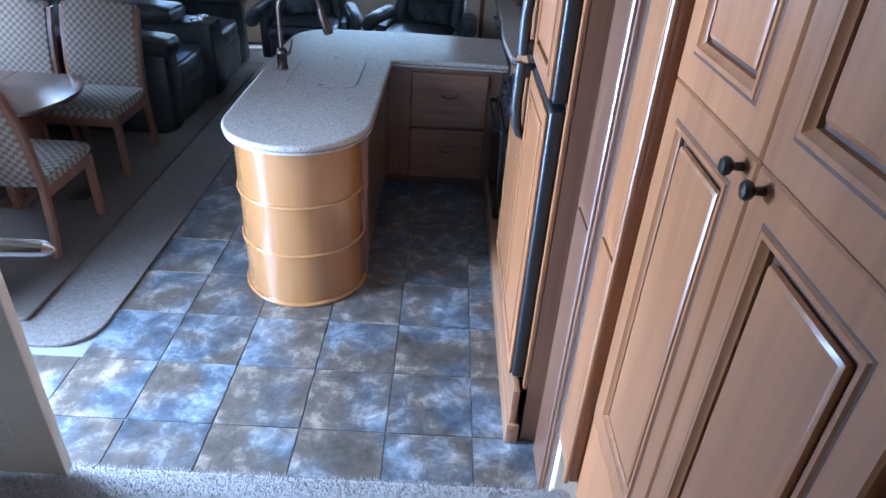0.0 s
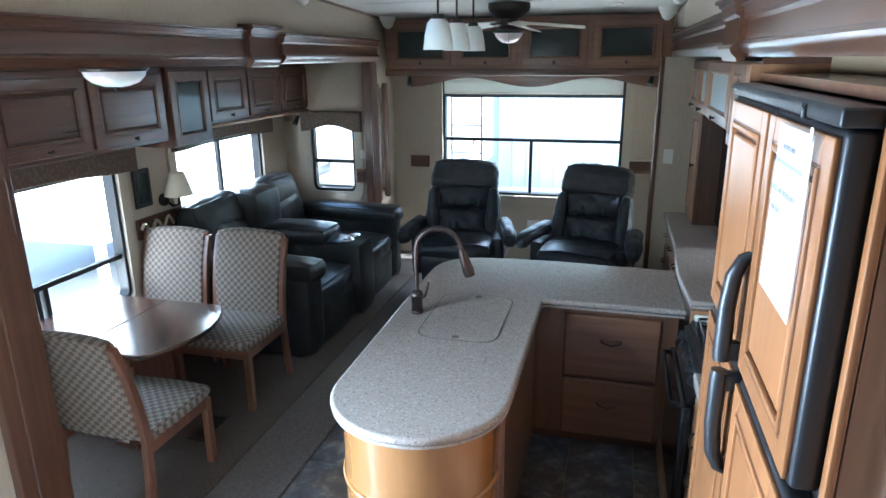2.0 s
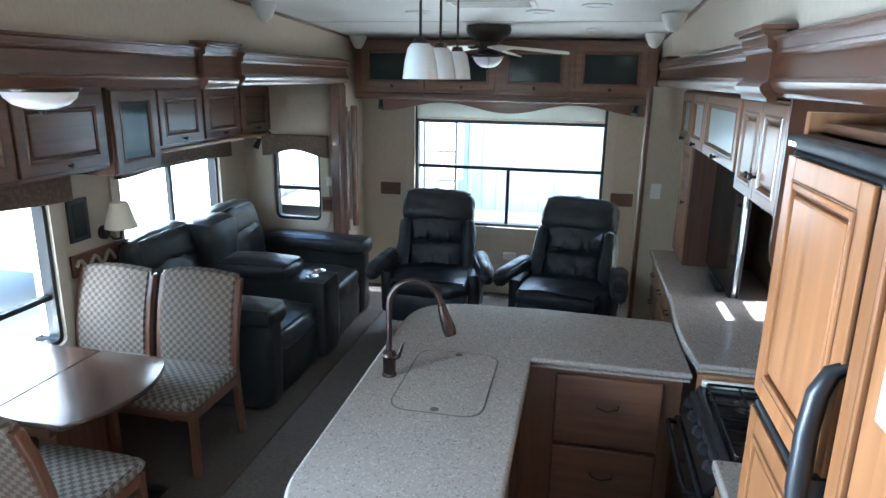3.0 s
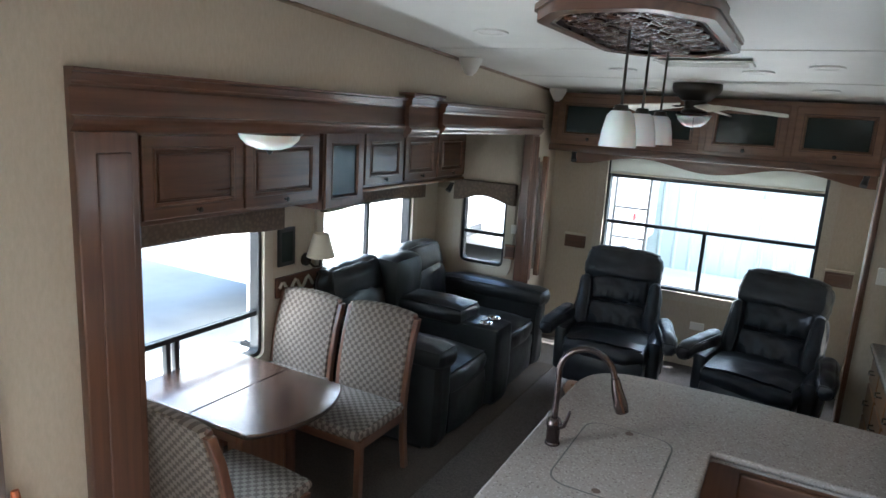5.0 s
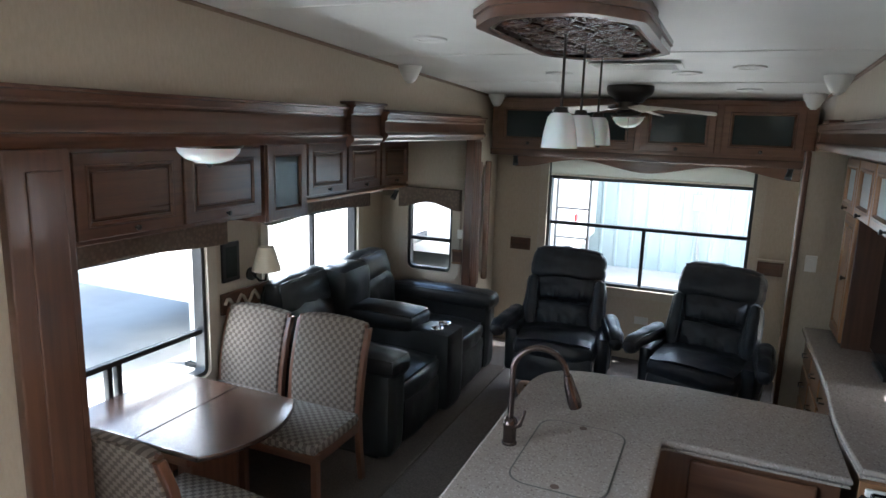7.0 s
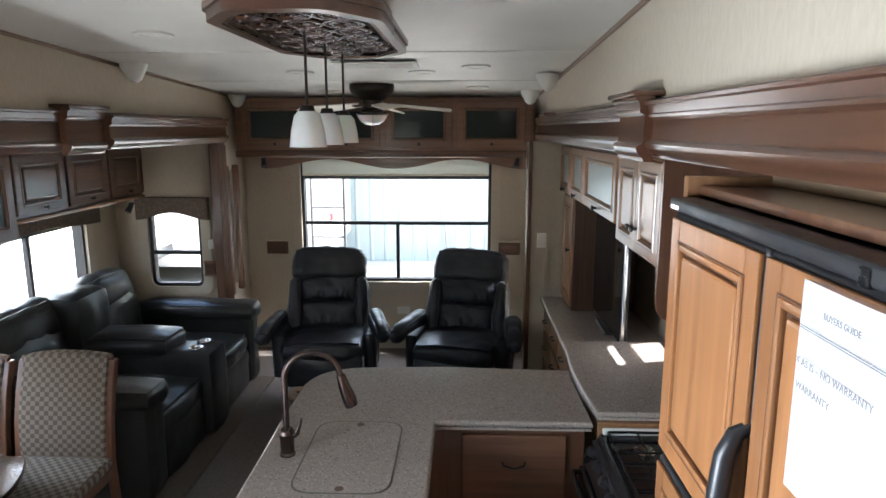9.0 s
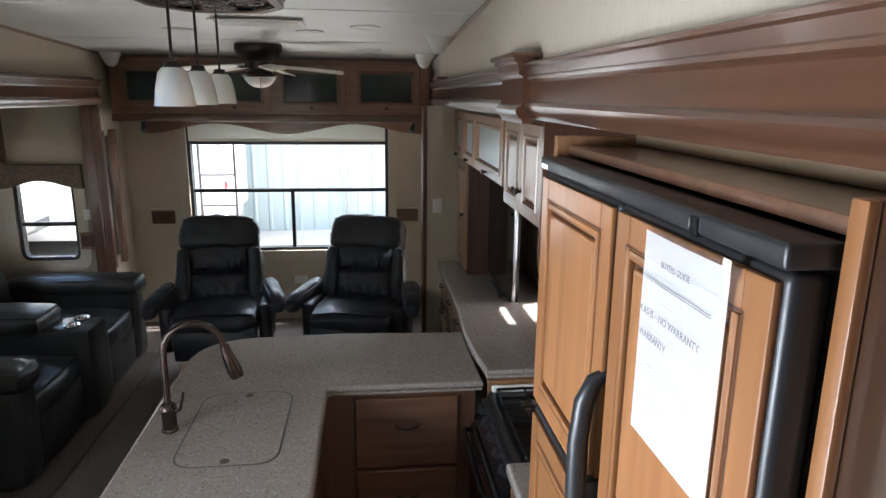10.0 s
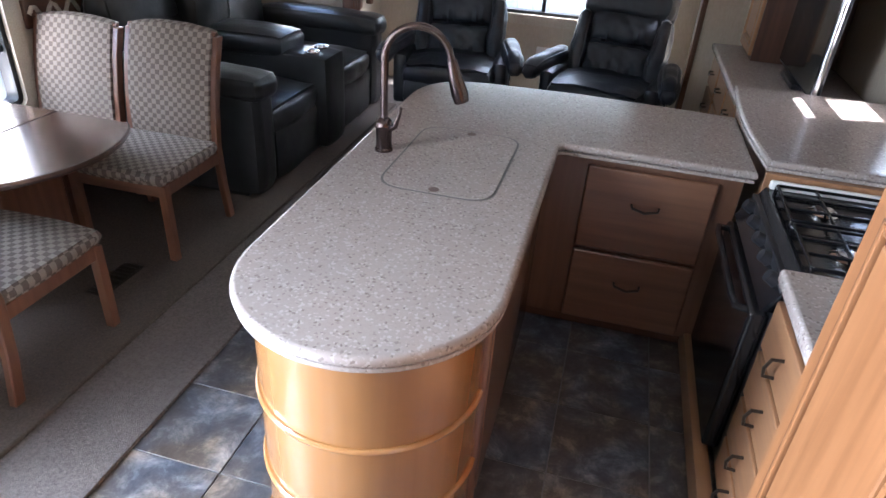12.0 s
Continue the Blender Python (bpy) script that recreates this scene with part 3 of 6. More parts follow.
ON_Y = Matrix(((1, 0, 0, 0), (0, 0, 1, 0), (0, 1, 0, 0), (0, 0, 0, 1)))
ON_X = Matrix(((0, 0, 1, 0), (1, 0, 0, 0), (0, 1, 0, 0), (0, 0, 0, 1)))
solid("window_valance", wavy(-1.10, 1.24, 1.80, 1.864, 0.05, Matrix.Translation((0, 7.66, 0)) @ ON_Y, 2, -0.042), shade_brown_x, "brown wooden window valance with two arched cut-outs", "valance")


def window_unit(name, axis, at, a0, a1, z0, z1, bars, label, surround=0.0, r=0.05, depth=0.05):
    """A black-framed window: rounded frame, cross bars (kind, place, from, to) and one pane each side of the bar."""
    w = thing(name, (at if axis == "x" else (a0 + a1) / 2, at if axis == "y" else (a0 + a1) / 2, z0), label, "window", kind="structure")

    def place(bm):
        if axis == "y":
            m = Matrix(((1, 0, 0, 0), (0, 0, 1, at), (0, 1, 0, 0), (0, 0, 0, 1)))
        else:
            m = Matrix(((0, 0, 1, at), (1, 0, 0, 0), (0, 1, 0, 0), (0, 0, 0, 1)))
        moved(bm, m)
        bmesh.ops.recalc_face_normals(bm, faces=bm.faces[:])
        return bm
    out = rounded([(a0, z0), (a1, z0), (a1, z1), (a0, z1)], r)
    f = 0.03
    inn = rounded([(a0 + f, z0 + f), (a1 - f, z0 + f), (a1 - f, z1 - f), (a0 + f, z1 - f)], r * 0.7)
    bm = bmesh.new()
    o = [[bm.verts.new((x, y, d)) for x, y in out] for d in (-depth / 2, depth / 2)]
    i_ = [[bm.verts.new((x, y, d)) for x, y in inn] for d in (-depth / 2, depth / 2)]
    k = len(out)
    for j in range(k):
        e = (j + 1) % k
        bm.faces.new((o[0][j], o[0][e], i_[0][e], i_[0][j]))
        bm.faces.new((o[1][j], o[1][e], i_[1][e], i_[1][j]))
        bm.faces.new((o[0][j], o[0][e], o[1][e], o[1][j]))
        bm.faces.new((i_[0][j], i_[0][e], i_[1][e], i_[1][j]))
    part("window_frame", place(bm), rubber, w)
    if surround:
        sw_, off = 0.075, surround
        oo_ = rounded([(a0 - sw_, z0 - sw_), (a1 + sw_, z0 - sw_), (a1 + sw_, z1 + sw_), (a0 - sw_, z1 + sw_)], r + 0.05)
        ii_ = rounded([(a0 + 0.004, z0 + 0.004), (a1 - 0.004, z0 + 0.004), (a1 - 0.004, z1 - 0.004), (a0 + 0.004, z1 - 0.004)], r)
        sb = bmesh.new()
        lo_, hi_ = sorted((off - 0.014, off + 0.014))
        R = [[sb.verts.new((x, y, d)) for x, y in pts_] for pts_, d in ((oo_, lo_), (oo_, hi_), (ii_, hi_), (ii_, lo_))]
        for A_, B_ in zip(R, R[1:] + R[:1]):
            for j in range(k):
                sb.faces.new((A_[j], A_[(j + 1) % k], B_[(j + 1) % k], B_[j]))
        part("surround", place(sb), cream, w, "cream padded surround")
    for kind, p, q0, q1 in bars:
        if kind == "h":
            part("bar", place(bm_box(q0, q1, p - 0.016, p + 0.016, -0.02, 0.02, 0.004)), rubber, w)
        else:
            part("bar", place(bm_box(p - 0.016, p + 0.016, q0, q1, -0.019, 0.019, 0.004)), rubber, w)
    g = part("pane", place(bm_box(a0 + 0.012, a1 - 0.012, z0 + 0.012, z1 - 0.012, -0.003, 0.003)), glass, w)
    g.visible_shadow = False
    return w


window_unit("window_1", "y", YR + 0.05, *REAR, [("h", 1.235, REAR[0] + 0.02, REAR[1] - 0.02), ("v", 0.07, REAR[2] + 0.02, 1.235), ("h", 1.665, REAR[0] + 0.02, REAR[1] - 0.02)], "wide black-framed rear window with a sliding lower half", -0.055, depth=0.088)
window_unit("window_2", "x", SX - 0.04, *W1, [("h", 0.79, W1[0], W1[1]), ("v", 4.14, W1[2], 0.79), ("v", 4.20, W1[2], 0.79)], "large black-framed dinette window", 0.048, depth=0.075)
window_unit("window_3", "x", SX - 0.04, *W2, [("v", 6.03, W2[2], W2[3])], "black-framed sliding window behind the sofa", 0.048, depth=0.075)
window_unit("window_4", "y", SY1 + 0.03, *W3, [("h", 1.09, W3[0], W3[1])], "small black-framed window with a rounded frame", -0.038, r=0.07, depth=0.06)
window_unit("window_5", "x", RX + 0.04, *W4, [("h", 1.36, W4[0], W4[1]), ("h", 1.39, W4[0], W4[1]), ("h", 1.42, W4[0], W4[1])], "black-framed kitchen window over the counter")
window_unit("window_6", "x", XL - 0.05, 7.32, 7.52, 0.75, 1.75, [], "narrow upright side window")
# roller blind housing at the top of the rear window
blind = thing("roller_blind", (0.06, 7.82, 1.68), "nearly rolled-up translucent cream blind at the rear window", "blind")
part("cloth", bm_box(-0.80, 0.92, 7.822, 7.824, 1.70, 1.84), sheer, blind)
part("roller", bm_cyl((-0.80, 7.81, 1.852), (0.92, 7.81, 1.852), 0.012), sheer, blind)
part("hem_bar", bm_box(-0.80, 0.92, 7.815, 7.83, 1.684, 1.70, 0.004), off_white, blind)

# slide-out surrounds: dark posts and moulded valances
left_frame = thing("trim_slide_left", (XL, 3.2, 0), "dark-stained wooden surround of the dinette slide-out", "trim", kind="structure")
part("post", bm_box(XL - 0.02, XL + 0.035, 3.10, 3.33, 0.0, 2.0, 0.008), dark_v, left_frame)
part("post_inset", bm_box(XL + 0.03, XL + 0.042, 3.17, 3.30, 0.08, 1.93, 0.006), dark_v, left_frame)
part("post", bm_box(XL - 0.02, XL + 0.06, 7.06, 7.22, 0.0, 2.0, 0.008), dark_v, left_frame)
for k in range(3):
    part("flute", bm_cyl((XL + 0.06, 7.09 + 0.05 * k, 0.05), (XL + 0.06, 7.09 + 0.05 * k, 1.98), 0.016, n=10), dark_v, left_frame)


def valance_run(parent, x, sgn, y0, y1, z0, z1, material):
    """A board with a crown along its top and a bead along its foot, standing out to sgn."""
    h = z1 - z0
    prof = [(0, 0), (0.028, 0.0), (0.032, 0.012), (0.044, 0.022), (0.052, 0.034), (0.054, 0.044), (0.048, 0.054), (0.036, 0.058), (0.033, 0.066), (0.031, h - 0.062), (0.036, h - 0.056), (0.046, h - 0.052), (0.048, h - 0.044), (0.046, h - 0.04), (0.052, h - 0.016), (0.062, h - 0.012), (0.064, h - 0.004), (0.06, h), (0, h)]
    bm = bm_prism([(p[0], p[1]) for p in prof], y0, y1)
    m = Matrix(((sgn, 0, 0, x), (0, 0, 1, 0), (0, 1, 0, z0), (0, 0, 0, 1)))
    moved(bm, m)
    bmesh.ops.recalc_face_normals(bm, faces=bm.faces[:])
    return part("valance_board", bm, material, parent)


valance_run(left_frame, XL - 0.01, 1, 3.10, 7.22, 1.995, 2.2, dark_y)
valance_run(left_frame, XL + 0.03, 1, 5.06, 5.40, 1.98, 2.215, dark_y)
part("valance_cap", bm_box(XL - 0.01, XL + 0.105, 5.04, 5.42, 2.215, 2.232, 0.006), dark_y, left_frame)
valance_run(left_frame, XL + 0.06, 1, 5.41, 7.18, 2.0, 2.185, dark_y)

right_frame = thing("trim_slide_right", (XR, 2.3, 0), "stained wooden surround of the kitchen slide-out", "trim", kind="structure")
valance_run(right_frame, XR, -1, 1.86, 7.3, 2.02, 2.2, dark_y)
valance_run(right_frame, XR - 0.028, -1, 4.00, 4.34, 2.005, 2.215, dark_y)
part("valance_cap", bm_box(XR - 0.105, XR, 3.98, 4.36, 2.215, 2.232, 0.006), dark_y, right_frame)
part("valance_cap", bm_box(XR - 0.085, XR, 6.5, 6.8, 2.2, 2.222, 0.006), dark_y, right_frame)
# soffit's dark wood colour holds the shadow above the refrigerator
part("soffit", bm_box(XR + 0.001, XR + 0.55, 2.3, 3.6, 2.03, 2.05, 0.004), dark_y, right_frame)
# posts out of the doorway's light: their shade is in the darker wood colour
part("post", bm_box(XR - 0.03, XR + 0.04, 2.16, 2.38, 0.0, 2.02, 0.006), shade_brown_v, right_frame)
part("post_panel", bm_box(XR - 0.037, XR - 0.028, 2.195, 2.345, 1.10, 1.86, 0.004), shade_brown_v, right_frame)
part("post_panel", bm_box(XR - 0.037, XR - 0.028, 2.195, 2.345, 0.12, 1.06, 0.004), shade_brown_v, right_frame)
part("post_block", bm_box(XR - 0.042, XR - 0.028, 2.175, 2.365, 1.89, 2.01, 0.006), shade_brown_v, right_frame)
part("post_bead", bm_cyl((XR - 0.032, 2.178, 0.0), (XR - 0.032, 2.178, 1.89), 0.008, n=10), shade_brown_v, right_frame)
part("post", bm_box(1.165, 1.199, 6.688, 6.80, 0.0, 2.02, 0.006), shade_brown_v, right_frame)
part("post_bead", bm_cyl((1.172, 6.69, 0.0), (1.172, 6.69, 2.02), 0.008, n=10), shade_brown_v, right_frame)
# fascia of the slide-out floor
part("floor_fascia", bm_box(1.19, 1.24, 2.40, 5.5, 0.0, 0.10, 0.008), wood_y, right_frame)

# ---- kitchen island ----
island = thing("kitchen_island", (0.22, 4.0, 0), "honey-stained wooden island base with a barrel-shaped end", "kitchen island")


def stadium(cx, r, y_round, y_end, x0=None, x1=None, n=28):
    pts = [(cx + r * math.cos(a), y_round + r * math.sin(a)) for a in [math.pi + math.pi * i / n for i in range(n + 1)]]
    return pts + [(cx + r, y_end), (cx - r, y_end)]


IR, IC, IY = 0.292, 0.235, 3.475
part("barrel", bm_prism(stadium(IC, IR, IY, 3.50), 0.0, 0.80), barrel_wood, island, "curved golden veneer barrel end")
for z in (0.285, 0.535):
    pts = [(IC + (IR + 0.002) * math.cos(a), IY + (IR + 0.002) * math.sin(a), z) for a in [math.pi + math.pi * i / 32 for i in range(33)]]
    part("hoop", bm_tube(pts, 0.009, 10), barrel_wood, island)
pts = [(IC + (IR + 0.003) * math.cos(a), IY + (IR + 0.003) * math.sin(a), 0.012) for a in [math.pi + math.pi * i / 32 for i in range(33)]]
part("base_bead", bm_tube(pts, 0.012, 10), barrel_wood, island)
part("body", bm_prism(rounded([(-0.055, 3.50), (0.525, 3.50), (0.525, 5.06), (-0.055, 5.06)], [0, 0, 0, 0.3]), 0.0, 0.80, 0.003, 1), shade_brown_v, island)
part("side_panel", bm_box(0.523, 0.540, 3.56, 4.50, 0.07, 0.77, 0.004), shade_brown_v, island)
part("corner_post", bm_cyl((0.528, 3.497, 0.0), (0.528, 3.497, 0.80), 0.016, n=12), dark_v, island)
penin = thing("drawer_cabinet", (0.9, 4.8, 0), "wooden base cabinet with two deep drawers", "cabinet")
part("body", bm_box(0.527, 1.235, 4.56, 5.06, 0.075, 0.80, 0.004), shade_brown_v, penin)
part("toe_kick", bm_box(0.53, 1.19, 4.62, 5.04, 0.0, 0.074), dark_x, penin)
for z0 in (0.425, 0.085):
    h = 0.345 if z0 > 0.4 else 0.325
    d = part("drawer_front", bm_box(0.685, 1.155, 4.538, 4.559, z0, z0 + h, 0.009, 3), shade_brown_x, penin)
    hb = bm_tube([(0.87, 4.54, z0 + h * 0.62), (0.873, 4.515, z0 + h * 0.61), (0.92, 4.508, z0 + h * 0.58), (0.967, 4.515, z0 + h * 0.61), (0.97, 4.54, z0 + h * 0.62)], 0.005, 8)
    part("handle", hb, dark_metal, d, "dark bronze pull")

# continuous worktop, L-shaped with a half-round end
CR = 0.335
wt = [(IC + CR * math.cos(a), 3.475 + CR * math.sin(a)) for a in [math.pi + math.pi * i / 30 for i in range(31)]]
wt = wt + [(0.572, 4.518), (1.262, 4.518), (1.262, 5.15), (0.60, 5.19), (-0.115, 5.15), (-0.115, 4.5)]
wt = rounded(wt, [0] * 31 + [0.03, 0, 0, 0.3, 0.32, 0.2], 8)
structure_wt = thing("worktop", (0.3, 4.2, 0.80), "speckled beige solid-surface island worktop with rounded edge", "worktop")
part("slab", bm_prism(wt, 0.815, 0.845, 0.014, 4), stone, structure_wt)
wc = (0.35, 4.3)
edge = [(x + (wc[0] - x) * 0.006, y + (wc[1] - y) * 0.004) for x, y in wt]
part("edge_band", bm_prism(edge, 0.801, 0.8148, 0.006, 2), stone, structure_wt, "built-up lower edge of the worktop")
cov = rounded([(0.065, 3.925), (0.435, 3.925), (0.435, 4.50), (0.065, 4.50)], 0.09, 8)
cx, cy = 0.25, 4.2125
seam_grey = mat("grey_seam", (0.09, 0.08, 0.072), 0.6)
sink = thing("sink_cover", (0.25, 4.21, 0.845), "flush speckled sink cover with two finger holes", "sink cover")
inner = [(cx + (x - cx) * 0.962, cy + (y - cy) * 0.976) for x, y in cov]
part("lid", bm_prism(inner, 0.8455, 0.8475, 0.0008, 1), stone, sink)
part("gap", bm_prism(cov, 0.8448, 0.8458), seam_grey, sink, "thin seam round the cover")
for fy in (3.955, 4.465):
    part("finger_hole", bm_lathe([(0.0, 0.0), (0.016, 0.0), (0.017, 0.0006), (0.0, 0.0007)], (0.25, fy, 0.8476), 16), glaze, sink)

faucet = thing("faucet", (0.0, 4.2, 0.845), "brushed bronze gooseneck pull-down kitchen faucet", "faucet")
part("base", bm_lathe([(0, 0), (0.031, 0), (0.031, 0.006), (0.027, 0.012), (0.027, 0.075), (0.031, 0.082), (0.031, 0.094), (0.025, 0.108), (0.016, 0.115), (0, 0.116)], (0.0, 4.2, 0.845), 24), bronze, faucet)
arc = [(0.0, 4.2, 0.95), (0.0, 4.2, 1.16)] + [(0.105 - 0.105 * math.cos(a), 4.2 + 0.03 * (1 - math.cos(a)) / 2, 1.16 + 0.105 * math.sin(a)) for a in [math.pi * i / 16 for i in range(1, 16)]] + [(0.216, 4.232, 1.155)]
part("spout", bm_tube(arc, 0.0125, 14), bronze, faucet)
part("spray_head", bm_tube([(0.213, 4.231, 1.168), (0.224, 4.233, 1.125), (0.244, 4.237, 1.065), (0.252, 4.239, 1.038)], [0.0165, 0.022, 0.028, 0.025], 16), bronze, faucet)
part("lever", bm_tube([(0.02, 4.195, 0.925), (0.045, 4.185, 0.94), (0.06, 4.18, 0.985), (0.066, 4.178, 1.01)], [0.013, 0.009, 0.006, 0.005], 10), bronze, faucet)

# ---- refrigerator ----
FX, FY0, FY1, FZ0, FZ1 = 1.193, 2.452, 3.41, 0.265, 1.952
fridge = thing("refrigerator", (1.5, 2.95, 0.265), "four-door refrigerator with wood panel doors and black frame", "refrigerator")
part("body", bm_box(FX + 0.05, 1.88, FY0 + 0.01, FY1 - 0.01, FZ0, FZ1 - 0.02, 0.01), black, fridge)
part("top_trim", bm_box(FX - 0.012, FX + 0.055, FY0, FY1, FZ1 - 0.030, FZ1, 0.006, 3), black, fridge, "black plastic top trim")
part("badge", bm_box(FX - 0.014, FX - 0.011, 3.34, 3.39, FZ1 - 0.024, FZ1 - 0.014), chrome, fridge)
part("latch", bm_box(FX - 0.016, FX + 0.02, 2.63, 2.655, FZ1 - 0.033, FZ1 - 0.006, 0.004), enamel, fridge)
SPL = 2.918
for y0, y1 in ((FY0, SPL), (SPL, FY1)):
    for z0, z1 in ((FZ0 + 0.02, 1.298), (1.318, FZ1 - 0.033)):
        near = y0 == FY0
        d = part("door", bm_box(FX, FX + 0.05, y0 + 0.004, y1 - 0.004, z0, z1, 0.012, 3), black, fridge, "black-framed door with wood panel")
        a, b = y0 + 0.016 if near else y0 + 0.012, y1 - 0.012 if near else y1 - 0.022
        m = Matrix(((0, 0, -1, FX + 0.002), (-1, 0, 0, b), (0, 1, 0, z0 + 0.012), (0, 0, 0, 1)))
        w, h = b - a, z1 - z0 - 0.024
        bm = bmesh.new()
        rl = 0.055
        for bx in ((0, rl, 0, h), (w - rl, w, 0, h), (rl, w - rl, 0, rl), (rl, w - rl, h - rl, h)):
            bm_box(*bx, 0, 0.012, 0.003, 2, bm)
        for k, (aa, bb) in enumerate(((rl - 0.002, rl + 0.014),)):
            for bx in ((aa, bb, aa, h - aa), (w - bb, w - aa, aa, h - aa), (bb, w - bb, aa, bb), (bb, w - bb, h - bb, h - aa)):
                bm_box(*bx, 0, 0.016, 0.004, 2, bm)
        fr = part("panel_frame", moved(bm, m), honey_v, d)
        part("groove", moved(bm_box(rl, w - rl, rl, h - rl, 0.0, 0.004), m), glaze, d)
        part("glaze_line", moved(bm_flat_ring(w, h, rl - 0.008, rl - 0.004, 0.0126), m), glaze, d)
        g = rl + 0.024
        part("raised_panel", moved(bm_box(g, w - g, g, h - g, 0.0, 0.013, 0.008, 2), m), honey_v, d)
for z0, z1, flip in ((1.33, 1.60, 1), (1.02, 1.30, -1)):
    hb = bmesh.new()
    tip, root = (z1, z0) if flip > 0 else (z0, z1)
    pts = [(FX + 0.012, SPL + 0.018, tip), (FX - 0.02, SPL + 0.018, tip - flip * 0.02), (FX - 0.036, SPL + 0.018, tip - flip * 0.06), (FX - 0.043, SPL + 0.018, (z0 + z1) / 2), (FX - 0.042, SPL + 0.018, root + flip * 0.02), (FX - 0.04, SPL + 0.018, root)]
    bm_tube(pts, [0.01, 0.016, 0.019, 0.02, 0.021, 0.021], 12, hb)
    bm_box(FX - 0.05, FX + 0.01, SPL + 0.002, SPL + 0.034, root - 0.0 if flip > 0 else root - 0.05, root + 0.05 if flip > 0 else root, 0.01, 2, hb)
    part("handle", hb, black, fridge, "black moulded handle")
# wooden enclosure of the refrigerator
enc = thing("refrigerator_cabinet", (1.5, 2.95, 0), "wooden enclosure round the refrigerator", "cabinet")
# side panel and top shelf: shade put into the darker wood colour
part("side_panel", bm_box(FX + 0.058, 1.42, 2.42, 2.447, 0.0, 2.0, 0.003), shade_brown_v, enc)
part("edge_strip", bm_box(FX + 0.042, FX + 0.057, 2.42, 2.445, 0.265, 2.0, 0.003), honey_v, enc)
part("side_panel", bm_box(FX + 0.03, 1.90, 3.417, 3.445, 0.0, 2.0, 0.003), wood_v, enc)
part("top_shelf", bm_box(FX + 0.058, 1.90, 2.456, 3.416, 1.956, 1.978, 0.004), shade_brown_x, enc)
part("back_board", bm_box(1.42, 1.44, 2.456, 3.416, 1.979, 2.029, 0.003), tan_panel, enc)
part("kick_board", bm_box(1.20, 1.225, 2.41, 3.415, 0.0, 0.262, 0.003), wood_y, enc)

# notice taped to the refrigerator
notice = thing("paper_notice", (FX - 0.018, 2.71, 1.55), "white printed paper notice taped to a wooden door", "paper")
bm = bmesh.new()
NY0, NY1, NZ0, NZ1 = 2.534, 2.765, 1.585, 1.903
nx = FX - 0.0195
vs = [[bm.verts.new((nx - 0.003 * math.sin(i / 8 * 3.1) * (j / 10), NY1 + (NY0 - NY1) * i / 8, NZ0 + (NZ1 - NZ0) * j / 10)) for i in range(9)] for j in range(11)]
for j in range(10):
    for i in range(8):
        bm.faces.new((vs[j][i], vs[j][i + 1], vs[j + 1][i + 1], vs[j + 1][i]))
bmesh.ops.solidify(bm, geom=bm.faces[:], thickness=0.0006)
part("sheet", bm, paper, notice)


def lettering(text, parent, y, z, size, x):
    cu = bpy.data.curves.new("print", "FONT")
    cu.body, cu.size, cu.extrude = text, size, 0.0002
    ob = bpy.data.objects.new("print_tmp", cu)
    scene.collection.objects.link(ob)
    dg = bpy.context.evaluated_depsgraph_get()
    me = bpy.data.meshes.new_from_object(ob.evaluated_get(dg))
    bpy.data.objects.remove(ob)
    bm = bmesh.new()
    bm.from_mesh(me)
    moved(bm, Matrix(((0, 0, -1, x), (-1, 0, 0, y), (0, 1, 0, z), (0, 0, 0, 1))))
    return part("print", bm, ink, parent)


lettering("BUYERS GUIDE", notice, 2.70, 1.862, 0.0125, nx - 0.0045)
lettering("X AS IS – NO WARRANTY", notice, 2.758, 1.782, 0.0155, nx - 0.0045)
lettering("WARRANTY", notice, 2.752, 1.746, 0.0155, nx - 0.0045)
for z in (1.838, 1.8345):
    part("rule", bm_box(nx - 0.0044, nx - 0.004, 2.56, 2.755, z, z + 0.0012), ink, notice)
part("tape", bm_box(nx - 0.0052, nx - 0.0042, 2.528, 2.545, 1.893, 1.915), linen, notice, "clear tape at the corner")
grey_ink = mat("faint_grey_print", (0.76, 0.76, 0.77), 0.8)
for z, a, b in ((1.803, 2.62, 2.83), (1.786, 2.7, 2.83), (1.771, 2.76, 2.83), (1.748, 2.62, 2.83), (1.702, 2.62, 2.83), (1.652, 2.66, 2.825), (1.643, 2.64, 2.825), (1.634, 2.62, 2.825), (1.60, 2.62, 2.83), (1.590, 2.62, 2.83), (1.580, 2.64, 2.83), (1.570, 2.62, 2.83), (1.558, 2.66, 2.83), (1.545, 2.62, 2.83)):
    part("text_line", bm_box(nx - 0.0044, nx - 0.004, a - 0.073, b - 0.073, z + 0.061, z + 0.0616), grey_ink, notice)

# ---- pantry beside the landing ----
pantry = thing("pantry_cabinet", (1.6, 1.5, 0.37), "tall stained wooden pantry with raised-panel doors", "cabinet")
PX = 1.318
part("body", bm_box(PX + 0.02, 1.9, 0.72, 2.10, 0.37, 2.3, 0.004), honey_v, pantry)
part("stile", bm_box(PX - 0.012, PX + 0.02, 1.925, 2.10, 0.385, 2.28, 0.005), honey_v, pantry)
part("stile_panel", bm_box(PX - 0.02, PX - 0.011, 1.95, 2.075, 1.16, 2.22, 0.004), honey_v, pantry)
part("stile_panel", bm_box(PX - 0.02, PX - 0.011, 1.95, 2.075, 0.45, 1.12, 0.004), honey_v, pantry)
part("stile_bead", bm_cyl((PX - 0.016, 1.928, 0.385), (PX - 0.016, 1.928, 2.28), 0.009, n=10), honey_v, pantry)
